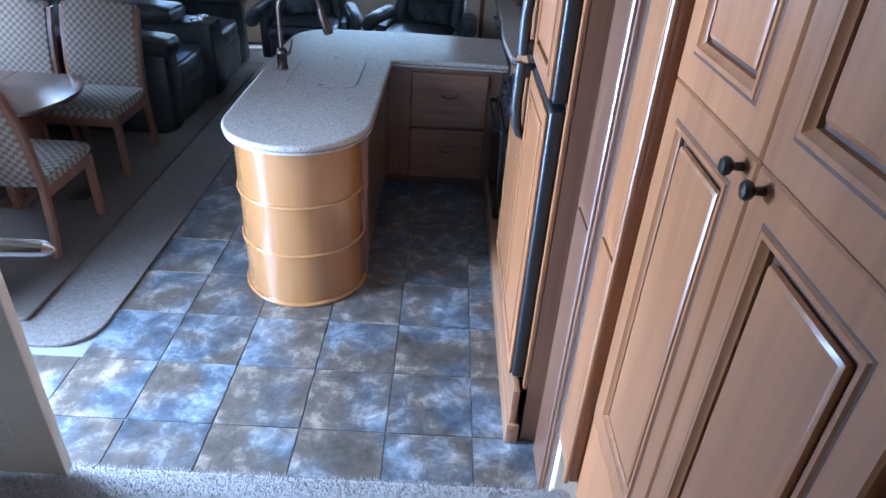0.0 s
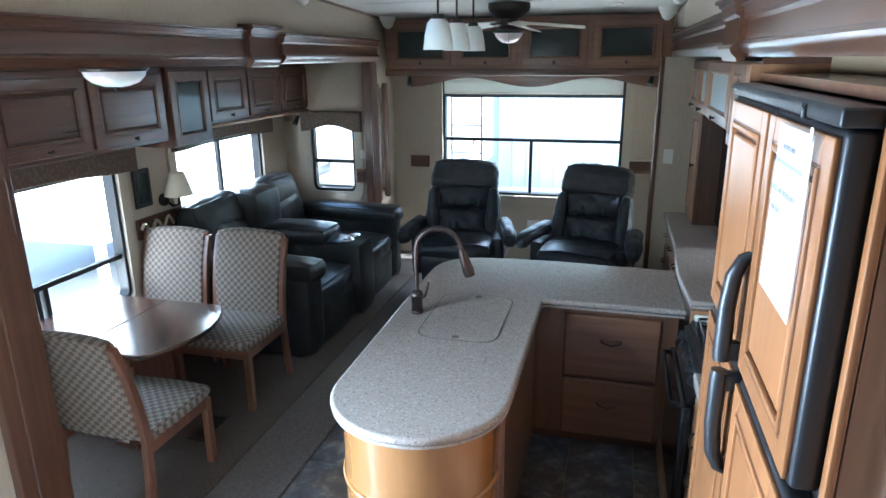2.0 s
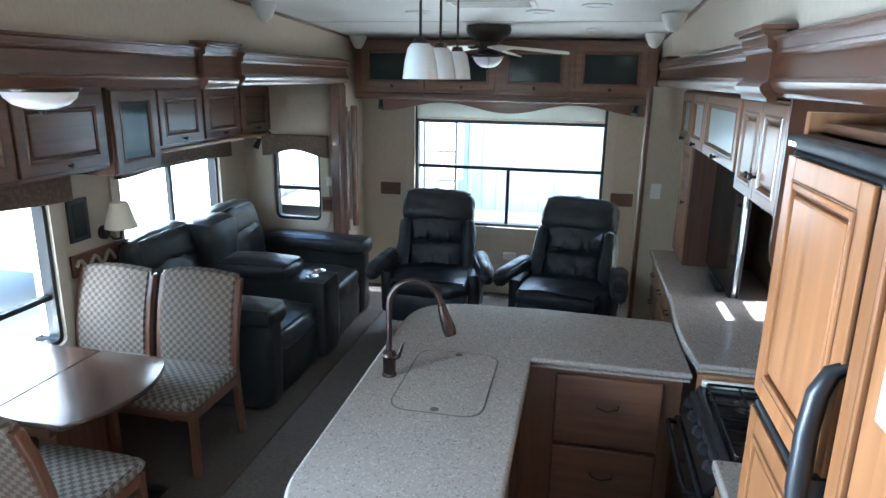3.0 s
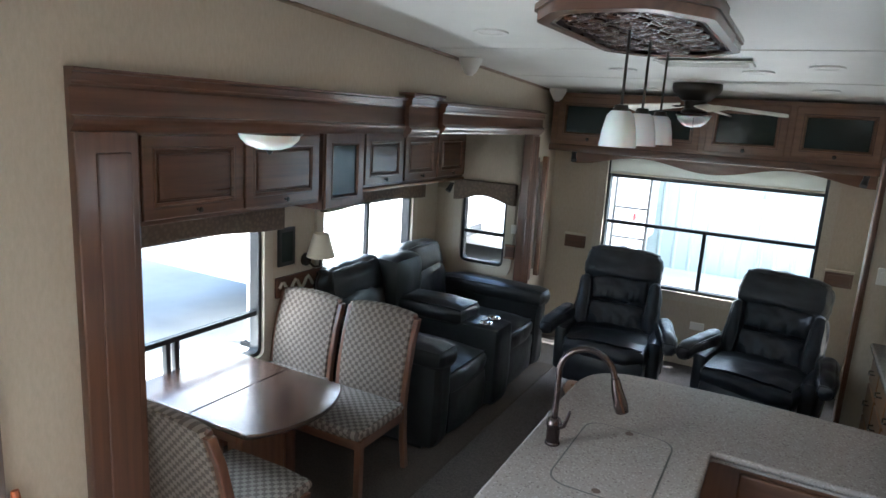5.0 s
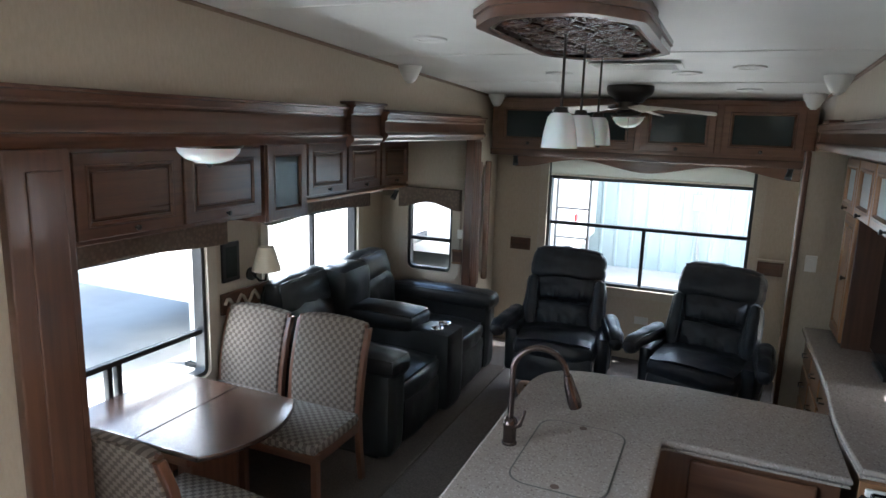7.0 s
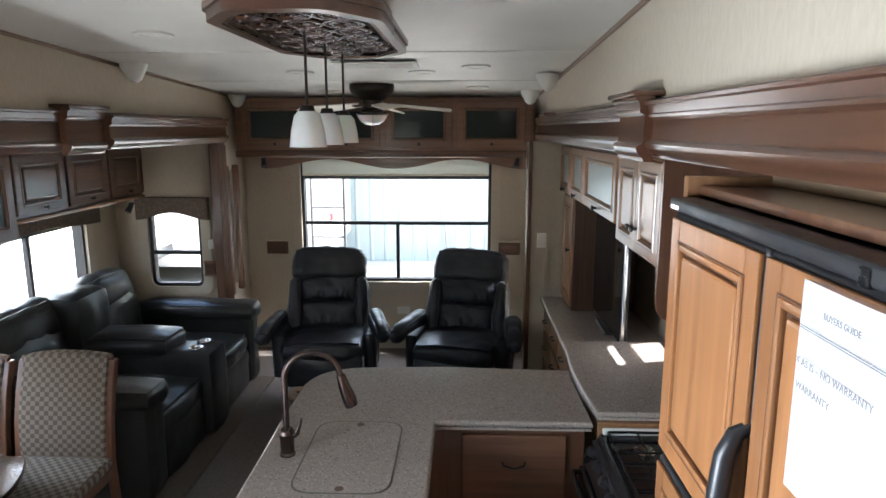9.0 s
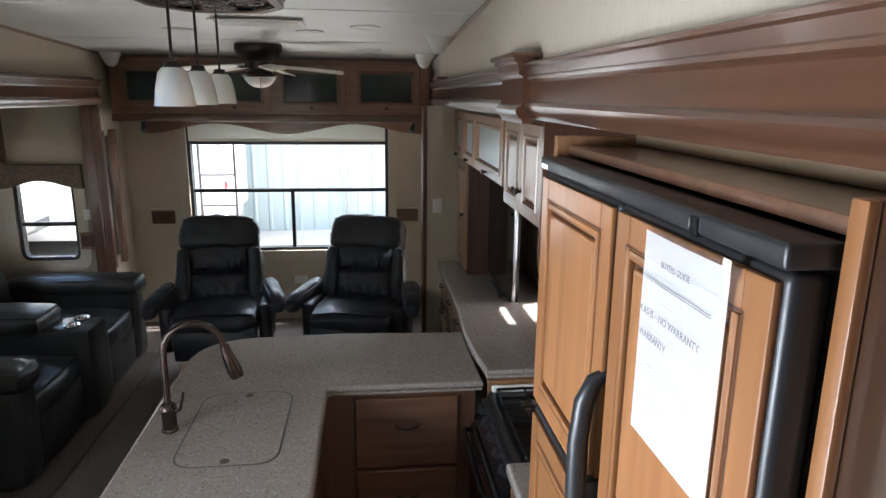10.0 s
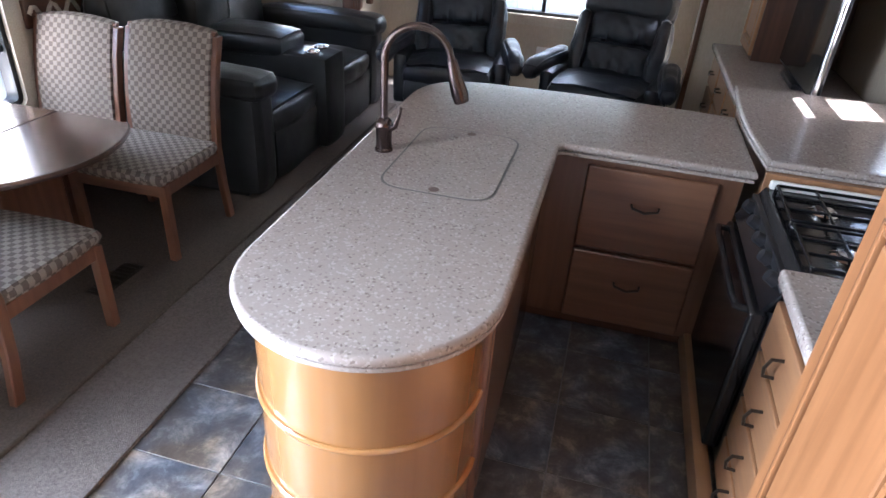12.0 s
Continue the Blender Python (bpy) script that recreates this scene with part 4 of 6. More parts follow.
for y1, hx in ((1.885, 0.35), (1.492, 0.035)):
    panel_door(pantry, (PX + 0.019, y1, 0.70), (0, -1, 0), (0, 0, 1), (-1, 0, 0), 0.388, 0.878, honey_v, handle=(hx, 0.855, "knob"), rail=0.065)
    panel_door(pantry, (PX + 0.019, y1, 1.579), (0, -1, 0), (0, 0, 1), (-1, 0, 0), 0.388, 0.68, honey_v, rail=0.065)
part("kick_panel", bm_box(PX + 0.004, PX + 0.019, 1.10, 1.885, 0.39, 0.69, 0.004), honey_v, pantry)
structure("wall_stair_filler", bm_box(XR - 0.002, XR + 0.02, 2.12, 2.16, 0.0, 2.02), white_plastic, "white filler strip beside the slide-out")

# hall door swung open beside the landing
hall_door = thing("hall_door", (-0.45, 1.875, 0.385), "open cream-painted hall door with a chrome lever", "door")
part("leaf", bm_box(-0.78, -0.094, 1.86, 1.893, 0.385, 2.25, 0.004), off_white, hall_door)
part("panel_bead", bm_flat_frame(-0.70, -0.20, 0.50, 1.05, 1.856), off_white, hall_door)
part("lever_plate", bm_box(-0.16, -0.11, 1.846, 1.861, 1.09, 1.21, 0.006), chrome, hall_door)
part("lever", bm_tube([(-0.127, 1.855, 1.145), (-0.127, 1.822, 1.145), (-0.10, 1.804, 1.164), (0.004, 1.801, 1.172), (0.088, 1.803, 1.172), (0.105, 1.805, 1.168)], [0.013, 0.016, 0.02, 0.02, 0.017, 0.005], 12), chrome, hall_door, "chrome lever handle")

# ---- range and right-hand counters ----
stove = thing("gas_range", (1.5, 4.15, 0.1), "black gas range with cooktop grates and oven door", "stove")
SYA, SYB = 3.86, 4.47
part("body", bm_box(1.25, 1.86, SYA, SYB, 0.101, 0.79, 0.006), black, stove)
part("oven_door", bm_box(1.195, 1.248, SYA + 0.01, SYB - 0.01, 0.16, 0.68, 0.012, 3), enamel, stove, "glossy black oven door")
part("door_handle", bm_tube([(1.20, SYA + 0.05, 0.665), (1.165, SYA + 0.055, 0.67), (1.16, SYA + 0.1, 0.67), (1.16, SYB - 0.1, 0.67), (1.165, SYB - 0.055, 0.67), (1.20, SYB - 0.05, 0.665)], 0.011, 10), enamel, stove)
cpb = bm_prism([(1.215, 0.70), (1.25, 0.70), (1.31, 0.815), (1.285, 0.818)], SYA, SYB, place=Matrix(((1, 0, 0, 0), (0, 0, 1, 0), (0, 1, 0, 0), (0, 0, 0, 1))))
bmesh.ops.recalc_face_normals(cpb, faces=cpb.faces[:])
part("control_panel", cpb, enamel, stove)
for k in range(5):
    y = SYA + 0.07 + k * 0.118
    part("knob", bm_cyl((1.25, y, 0.762), (1.222, y, 0.776), 0.022, 0.018, 16), black, stove, "black control knob")
part("cooktop", bm_box(1.285, 1.86, SYA, SYB, 0.79, 0.818, 0.006), enamel, stove)
for yc in (SYA + 0.16, SYB - 0.16):
    for xc in (1.43, 1.70):
        b_ = part("burner", bm_lathe([(0, 0), (0.045, 0), (0.045, 0.008), (0.03, 0.012), (0.028, 0.02), (0, 0.021)], (xc, yc, 0.818), 18), chrome, stove, "bright metal burner")
    g = bmesh.new()
    for xx in (1.31, 1.84):
        bm_box(xx - 0.005, xx + 0.005, yc - 0.13, yc + 0.13, 0.835, 0.845, 0.002, 1, g)
    for yy in (-0.13, -0.045, 0.045, 0.13):
        bm_box(1.31, 1.84, yc + yy - 0.004, yc + yy + 0.004, 0.836, 0.846, 0.002, 1, g)
    for xx in (1.43, 1.70):
        bm_box(xx - 0.004, xx + 0.004, yc - 0.13, yc + 0.13, 0.836, 0.846, 0.002, 1, g)
    for xx in (1.31, 1.84):
        for yy in (-0.128, 0.128):
            bm_box(xx - 0.005, xx + 0.005, yc + yy - 0.005, yc + yy + 0.005, 0.818, 0.838, 0, 1, g)
    part("grate", g, enamel, stove, "cast wire grate")
part("back_trim", bm_box(1.29, 1.86, SYB - 0.022, SYB, 0.819, 0.85, 0.008, 3), white_plastic, stove, "pale raised trim along the back")

base_small = thing("drawer_unit", (1.5, 3.67, 0.1), "narrow wooden drawer unit beside the range", "cabinet")
part("body", bm_box(1.262, 1.88, 3.45, 3.855, 0.101, 0.80, 0.004), wood_v, base_small)
for z0 in (0.60, 0.43, 0.26, 0.12):
    h = 0.155 if z0 > 0.2 else 0.13
    d = part("drawer_front", bm_box(1.242, 1.261, 3.47, 3.842, z0, z0 + h, 0.006, 2), wood_y, base_small)
    part("handle", bm_tube([(1.243, 3.645, z0 + 0.10), (1.215, 3.645, z0 + 0.098), (1.21, 3.66, z0 + 0.06), (1.215, 3.665, z0 + 0.03), (1.243, 3.665, z0 + 0.028)], 0.005, 8), dark_metal, d, "dark bronze pull")
small_top = solid("worktop_piece", bm_box(1.225, 1.90, 3.448, 3.858, 0.801, 0.845, 0.012, 3), stone, "speckled worktop piece between range and refrigerator", "worktop")

# raised counter beyond the range
rc_out = []
for i in range(13):
    f = i / 12
    rc_out.append((1.272 - 0.028 * math.sin(f * math.pi), 4.50 + 0.97 * f))
rc_out = rc_out + [(1.915, 5.47), (1.915, 4.50)]
raised = thing("raised_worktop", (1.6, 5.0, 0.862), "raised speckled counter with bowed front edge beside the range", "worktop")
part("slab", bm_prism(rc_out[::-1], 0.877, 0.902, 0.012, 3), stone, raised)
part("edge_band", bm_prism([(x + 0.004 if x < 1.5 else x - 0.002, min(max(y, 4.504), 5.466)) for x, y in rc_out[::-1]], 0.862, 0.8768, 0.005, 2), stone, raised, "built-up lower edge of the counter")
rb = thing("raised_counter_cabinet", (1.6, 5.0, 0.1), "wooden cabinet under the raised counter", "cabinet")
part("body", bm_box(1.30, 1.9, 4.50, 5.44, 0.0, 0.861, 0.004), wood_v, rb)
part("end_panel", bm_box(1.275, 1.9, 4.482, 4.499, 0.101, 0.861, 0.003), wood_v, rb)
# low counter with drawers
lc = thing("media_cabinet", (1.6, 6.1, 0), "low wooden cabinet with drawers under the screen", "cabinet")
part("body", bm_box(1.33, 1.9, 5.48, 6.70, 0.02, 0.80, 0.004), wood_v, lc)
for y in (5.52, 5.92, 6.32):
    for z0, h in ((0.60, 0.17), (0.38, 0.20), (0.08, 0.28)):
        d = part("drawer_front", bm_box(1.311, 1.329, y, y + 0.36, z0, z0 + h, 0.006, 2), wood_y, lc)
        part("handle", bm_tube([(1.312, y + 0.14, z0 + h * 0.6), (1.288, y + 0.145, z0 + h * 0.6), (1.284, y + 0.18, z0 + h * 0.52), (1.288, y + 0.215, z0 + h * 0.6), (1.312, y + 0.22, z0 + h * 0.6)], 0.005, 8), dark_metal, d, "dark bronze pull")
solid("media_worktop", bm_box(1.285, 1.915, 5.476, 6.715, 0.801, 0.842, 0.014, 3), stone, "speckled worktop on the media cabinet", "worktop")
tall = thing("tall_cabinet", (1.65, 6.5, 0.842), "tall wooden cabinet standing on the worktop", "cabinet")
part("body", bm_box(1.455, 1.9, 6.30, 6.70, 0.842, 1.66, 0.004), dark_v, tall)
panel_door(tall, (1.454, 6.69, 0.87), (0, -1, 0), (0, 0, 1), (-1, 0, 0), 0.38, 0.77, wood_v, handle=(0.33, 0.40, "knob"), rail=0.05)
tv = thing("television", (1.67, 5.95, 0.842), "large flat black television on the worktop", "television")
part("screen", bm_box(1.600, 1.603, 5.505, 6.28, 0.88, 1.60), screen_black, tv)
part("case", bm_box(1.604, 1.645, 5.495, 6.29, 0.866, 1.612, 0.008), black, tv)
part("side_trim", bm_cyl((1.612, 5.482, 0.866), (1.612, 5.482, 1.612), 0.013, n=16), chrome, tv, "bright polished side edge")
part("foot", bm_box(1.575, 1.675, 5.75, 6.05, 0.842, 0.867, 0.006), black, tv)

# overhead cabinets on the right
UX = 1.40
oc = thing("overhead_cabinet", (1.65, 4.5, 1.6), "glazed white-highlighted wooden overhead cabinet above the range", "cabinet")
part("body", bm_box(UX + 0.02, 1.91, 4.21, 4.87, 1.60, 2.0, 0.003), wood_v, oc)
endp = rounded([(UX, 1.40), (1.91, 1.40), (1.91, 2.015), (UX, 2.015)], [0.09, 0, 0, 0])
ep = bm_prism(endp, 4.185, 4.208, place=Matrix(((1, 0, 0, 0), (0, 0, 1, 0), (0, 1, 0, 0), (0, 0, 0, 1))))
bmesh.ops.recalc_face_normals(ep, faces=ep.faces[:])
part("end_panel", ep, dark_v, oc, "dark wooden end panel with rounded corner")
for y1, hx in ((4.87, 0.295), (4.54, 0.03)):
    panel_door(oc, (UX + 0.019, y1, 1.605), (0, -1, 0), (0, 0, 1), (-1, 0, 0), 0.325, 0.385, wood_v, handle=(hx, 0.1, "knob"), rail=0.05)
oc2 = thing("overhead_cabinet", (1.65, 5.6, 1.65), "wooden overhead cabinets with etched glass doors", "cabinet")
part("body", bm_box(UX + 0.02, 1.91, 4.885, 6.70, 1.665, 2.0, 0.003), wood_v, oc2)
for y1, w in ((6.66, 0.42), (6.22, 0.46), (5.74, 0.82)):
    panel_door(oc2, (UX + 0.019, y1, 1.668), (0, -1, 0), (0, 0, 1), (-1, 0, 0), w, 0.325, wood_v, handle=(w / 2, 0.025, "knob"), rail=0.05, inset=grey_glass, label="door with etched glass")

# ---- dinette ----
table = thing("dining_table", (-1.7, 4.14, 0.016), "dark cherry dining table with bowed ends", "table")
TZ = 0.632
table_wood = wood("cherry_table_top", (0.085, 0.041, 0.027), (0.05, 0.024, 0.016), 0, 0.16)
tb = table_wood.node_tree.nodes["Principled BSDF"]
tb.inputs["Coat Weight"].default_value, tb.inputs["Coat Roughness"].default_value, tb.inputs["Coat IOR"].default_value = 1.0, 0.22, 1.8
part("tabletop", bm_prism(rounded([(-2.18, 3.83), (-1.70, 3.83), (-1.70, 4.54), (-2.18, 4.54)], 0.004), TZ - 0.028, TZ, 0.005, 2), table_wood, table)
lo = [(-1.696, 3.83), (-1.32, 3.83)] + [(-1.32 + 0.13 * math.sin(math.pi * i / 14) ** 0.8, 3.83 + 0.71 * i / 14) for i in range(1, 14)] + [(-1.32, 4.54), (-1.696, 4.54)]
part("tabletop", bm_prism(rounded(lo, [0.0, 0.02] + [0.0] * 13 + [0.03, 0.0]), TZ - 0.028, TZ, 0.005, 2), table_wood, table)
part("apron", bm_box(-2.1, -1.42, 3.87, 4.40, TZ - 0.10, TZ - 0.029, 0.004), chair_x, table)
part("pedestal", bm_box(-1.60, -1.50, 3.98, 4.29, 0.06, TZ - 0.101, 0.008), chair_v, table)
part("pedestal", bm_box(-2.06, -1.96, 3.98, 4.29, 0.06, TZ - 0.101, 0.008), chair_v, table)
part("foot", bm_box(-1.63, -1.47, 3.90, 4.37, 0.036, 0.061, 0.01), chair_x, table)
part("foot", bm_box(-2.09, -1.93, 3.90, 4.37, 0.036, 0.061, 0.01), chair_x, table)


def dining_chair():
    """Faces -y; its base is centred on the origin."""
    ch = thing("dining_chair", (0, 0, 0), "wooden dining chair with dotted woven upholstery", "chair", "chairs round the table")
    W, D = 0.235, 0.23
    for sx in (-1, 1):
        part("leg", bm_prism([(sx * W - 0.018, -D), (sx * W + 0.018, -D), (sx * W + 0.018, -D + 0.036), (sx * W - 0.018, -D + 0.036)], 0, 0.39), chair_v, ch)
        pts = [(sx * W, D + 0.03, 0.0), (sx * W, D, 0.2), (sx * W, D - 0.015, 0.42), (sx * W, D + 0.01, 0.62), (sx * W, D + 0.05, 0.80), (sx * W, D + 0.10, 0.945)]
        bm = bmesh.new()
        secs = []
        for x, y, z in pts:
            a, b = 0.016, 0.022
            secs.append([bm.verts.new((x + p * a, y + q * b, z)) for p, q in ((-1, -1), (1, -1), (1, 1), (-1, 1))])
        for s, t in zip(secs, secs[1:]):
            for k in range(4):
                bm.faces.new((s[k], s[(k + 1) % 4], t[(k + 1) % 4], t[k]))
        bm.faces.new(secs[0][::-1])
        bm.faces.new(secs[-1])
        bmesh.ops.recalc_face_normals(bm, faces=bm.faces[:])
        bmesh.ops.bevel(bm, geom=bm.edges[:], offset=0.004, segments=1, affect="EDGES")
        part("back_post", bm, chair_v, ch)
    part("seat_rail", bm_box(-W, W, -D, -D + 0.025, 0.335, 0.395, 0.004), chair_x, ch)
    for sx in (-1, 1):
        part("seat_rail", bm_box(sx * W - 0.012, sx * W + 0.012, -D + 0.03, D, 0.335, 0.395, 0.004), chair_v, ch)
    part("seat", bm_cushion(-W - 0.012, W + 0.012, -D - 0.012, D - 0.02, 0.395, 0.455, 0.028, 0.014, 0.001, 8), seat_fabric, ch, "blue-grey dotted seat pad")
    # curved upholstered back
    bm = bm_cushion(-W + 0.016, W - 0.016, -0.032, 0.032, 0.44, 0.965, 0.02, 0.008, 0.001, 9)
    for v in bm.verts:
        t = max(0.0, (v.co.z - 0.42) / 0.545)
        v.co.y += D - 0.012 + 0.115 * t ** 1.7
        v.co.z += 0.018 * (1 - (v.co.x / W) ** 2) * t
    part("backrest", bm, fabric, ch, "tan and cream dotted upholstered back")
    pts = [(W * (-1 + i / 5), D + 0.105 - 0.012, 0.952 + 0.018 * (1 - (-1 + i / 5) ** 2)) for i in range(11)]
    part("top_rail", bm_tube(pts, 0.0145, 8), chair_x, ch)
    return ch


c0 = dining_chair()
c0.matrix_basis = pose(-1.335, 4.63, 0.036) @ Matrix.Diagonal((1, 1, 0.965, 1))
copy_thing(c0, pose(-1.92, 4.68, 0.036) @ Matrix.Diagonal((1, 1, 0.965, 1)))
copy_thing(c0, pose(-1.27, 3.70, 0.036, 0, 0, 180) @ Matrix.Diagonal((1, 1, 0.965, 1)))

# ---- overhead cabinets, lamps and decor in the dinette slide-out ----
LX = -1.93
lcab = thing("overhead_cabinet", (-2.05, 4.4, 1.55), "dark-stained overhead cabinets above the dinette window", "cabinet")
part("body", bm_box(-2.195, LX - 0.02, 3.34, 5.08, 1.52, 1.985, 0.004), dark_y, lcab)
for y0, w in ((3.38, 0.40), (3.80, 0.62), (4.44, 0.62)):
    panel_door(lcab, (LX - 0.021, y0, 1.545), (0, 1, 0), (0, 0, 1), (1, 0, 0), w, 0.40, dark_y, handle=(w / 2, 0.03, "knob"), rail=0.06)
gcab = thing("overhead_cabinet", (-2.05, 5.3, 1.5), "overhead cabinet with a leaded glass door", "cabinet")
part("body", bm_box(-2.195, LX - 0.0, 5.09, 5.52, 1.47, 1.985, 0.004), dark_v, gcab)
panel_door(gcab, (LX + 0.001, 5.10, 1.48), (0, 1, 0), (0, 0, 1), (1, 0, 0), 0.41, 0.48, dark_v, rail=0.06, inset=dark_glass, label="door with leaded glass")
scab = thing("overhead_cabinet", (-2.05, 6.2, 1.6), "stained overhead cabinets with light rail above the sofa", "cabinet")
part("body", bm_box(-2.195, LX - 0.02, 5.53, 7.09, 1.58, 1.985, 0.004), dark_y, scab)
for y0 in (5.56, 6.08, 6.60):
    panel_door(scab, (LX - 0.021, y0, 1.60), (0, 1, 0), (0, 0, 1), (1, 0, 0), 0.49, 0.36, dark_y, handle=(0.245, 0.03, "knob"), rail=0.055)
part("light_rail", bm_box(LX - 0.05, LX, 5.53, 7.09, 1.555, 1.58, 0.005), wood_y, scab)
# window valances and padded surrounds
def cloth_valance(name, y0, y1, z0, z1, label):
    return solid(name, wavy(y0, y1, z0, z1, 0.075, Matrix.Translation((-2.195, 0, 0)) @ ON_X, 1, 0.02), valance_cloth, label, "valance")


cloth_valance("window_valance", 3.42, 4.96, 1.36, 1.515, "brown patterned valance above the dinette window")
cloth_valance("window_valance", 5.38, 6.74, 1.42, 1.52, "brown patterned valance above the sofa window")
solid("window_valance", wavy(-2.0, -1.40, 1.405, 1.56, 0.055, Matrix.Translation((0, 7.035, 0)) @ ON_Y, 1, 0.03), valance_cloth, "brown patterned valance above the small window", "valance")
# picture with vase, wall lamp
frame_pic = thing("wall_picture", (-2.19, 5.06, 1.2), "small dark framed wall picture", "picture")
part("frame", bm_box(-2.198, -2.18, 4.97, 5.13, 1.07, 1.33, 0.006), black, frame_pic)
part("print", bm_box(-2.181, -2.178, 5.0, 5.10, 1.10, 1.30), dark_glass, frame_pic)
lamp = thing("wall_lamp", (-2.16, 5.25, 1.05), "wall lamp with a cream cloth shade", "lamp")
part("backplate", bm_cyl((-2.198, 5.25, 1.08), (-2.18, 5.25, 1.08), 0.045), dark_metal, lamp)
part("arm", bm_tube([(-2.18, 5.25, 1.08), (-2.12, 5.25, 1.04), (-2.07, 5.25, 1.05), (-2.06, 5.25, 1.12)], 0.008, 10), dark_metal, lamp)
part("shade", bm_lathe([(0.052, 0.16), (0.098, 0.0), (0.095, 0.0), (0.049, 0.16)], (-2.06, 5.25, 1.12)), linen, lamp, "cream pleated cloth shade")
shelf = thing("wall_panel", (-2.19, 5.2, 0.85), "carved wooden wall plaque under the lamp", "wall decoration")
part("board", bm_box(-2.198, -2.175, 4.95, 5.42, 0.86, 1.0, 0.006), dark_y, shelf)
part("carving", bm_tube([(-2.172, 4.97 + 0.022 * i, 0.93 + 0.035 * math.sin(i * 1.1)) for i in range(20)], 0.012, 8), cream, shelf, "pale scroll carving")
dome = thing("dome_light", (-1.60, 4.27, 1.99), "frosted glass dome ceiling light with dark rim", "lamp")
part("rim", bm_lathe([(0, 0.0), (0.16, 0.0), (0.165, -0.012), (0.155, -0.025), (0, -0.025)], (-1.60, 4.27, 1.999)), dark_metal, dome)
part("bowl", bm_lathe([(0.15, -0.024), (0.142, -0.05), (0.11, -0.08), (0.06, -0.098), (0.0, -0.104)], (-1.60, 4.27, 1.999)), opal, dome, "frosted opal glass bowl")
part("finial", bm_lathe([(0, -0.10), (0.018, -0.102), (0.012, -0.118), (0, -0.128)], (-1.60, 4.27, 1.999), 16), dark_metal, dome)

# ---- sofa ----
sofa = thing("theatre_sofa", (-1.6, 6.05, 0.016), "black leather two-seat theatre sofa with cup-holder console", "sofa")
for k, (y0, y1) in enumerate(((5.09, 5.32), (6.82, 7.05))):
    part("arm", bm_cushion(-2.08, -1.03, y0, y1, 0.03, 0.675, 0.07, 0.012, 0.004, 10, k), sofa_leather, sofa)
    part("arm_pad", bm_cushion(-1.95, -1.0, y0 - 0.012, y1 + 0.012, 0.56, 0.70, 0.06, 0.012, 0.004, 9, 10 + k), sofa_leather, sofa)
for k, (y0, y1) in enumerate(((5.325, 5.90), (6.22, 6.815))):
    part("seat", bm_cushion(-1.95, -1.06, y0, y1, 0.30, 0.47, 0.06, 0.03, 0.006, 10, 20 + k), sofa_leather, sofa)
    part("footrest", bm_cushion(-1.13, -1.045, y0 + 0.01, y1 - 0.01, 0.04, 0.34, 0.035, 0.012, 0.004, 8, 30 + k), sofa_leather, sofa)
    b = bm_cushion(-0.11, 0.11, y0 - 0.03, y1 + 0.03, 0.42, 0.80, 0.08, 0.03, 0.008, 10, 40 + k)
    moved(b, Matrix.Translation((-1.93, 0, 0.03)) @ Matrix.Shear("XZ", 4, (0, 0)) @ Matrix.Rotation(radians(-9), 4, "Y"))
    part("back_cushion", b, sofa_leather, sofa)
    b = bm_cushion(-0.10, 0.10, y0 - 0.03, y1 + 0.03, 0.72, 1.0, 0.09, 0.025, 0.008, 10, 50 + k)
    moved(b, Matrix.Translation((-1.93, 0, 0.01)) @ Matrix.Rotation(radians(-9), 4, "Y"))
    part("head_cushion", b, sofa_leather, sofa)
part("console", bm_cushion(-1.98, -0.99, 5.905, 6.215, 0.03, 0.62, 0.05, 0.008, 0.003, 10, 60), sofa_leather, sofa)
part("console_lid", bm_cushion(-1.85, -1.28, 5.90, 6.22, 0.58, 0.72, 0.06, 0.02, 0.004, 9, 61), sofa_leather, sofa)
part("console_back", bm_cushion(-2.1, -1.82, 5.86, 6.26, 0.4, 1.0, 0.08, 0.02, 0.006, 9, 62), sofa_leather, sofa)
for k in (5.99, 6.13):
    part("cup_holder", bm_lathe([(0.03, -0.01), (0.035, 0.004), (0.046, 0.006), (0.048, 0.0), (0.03, -0.012)], (-1.12, k, 0.632), 20), chrome, sofa)
part("frame", bm_box(-2.1, -1.12, 5.12, 7.02, 0.016, 0.30, 0.01), sofa_leather, sofa)
sofa.location.z += 0.02


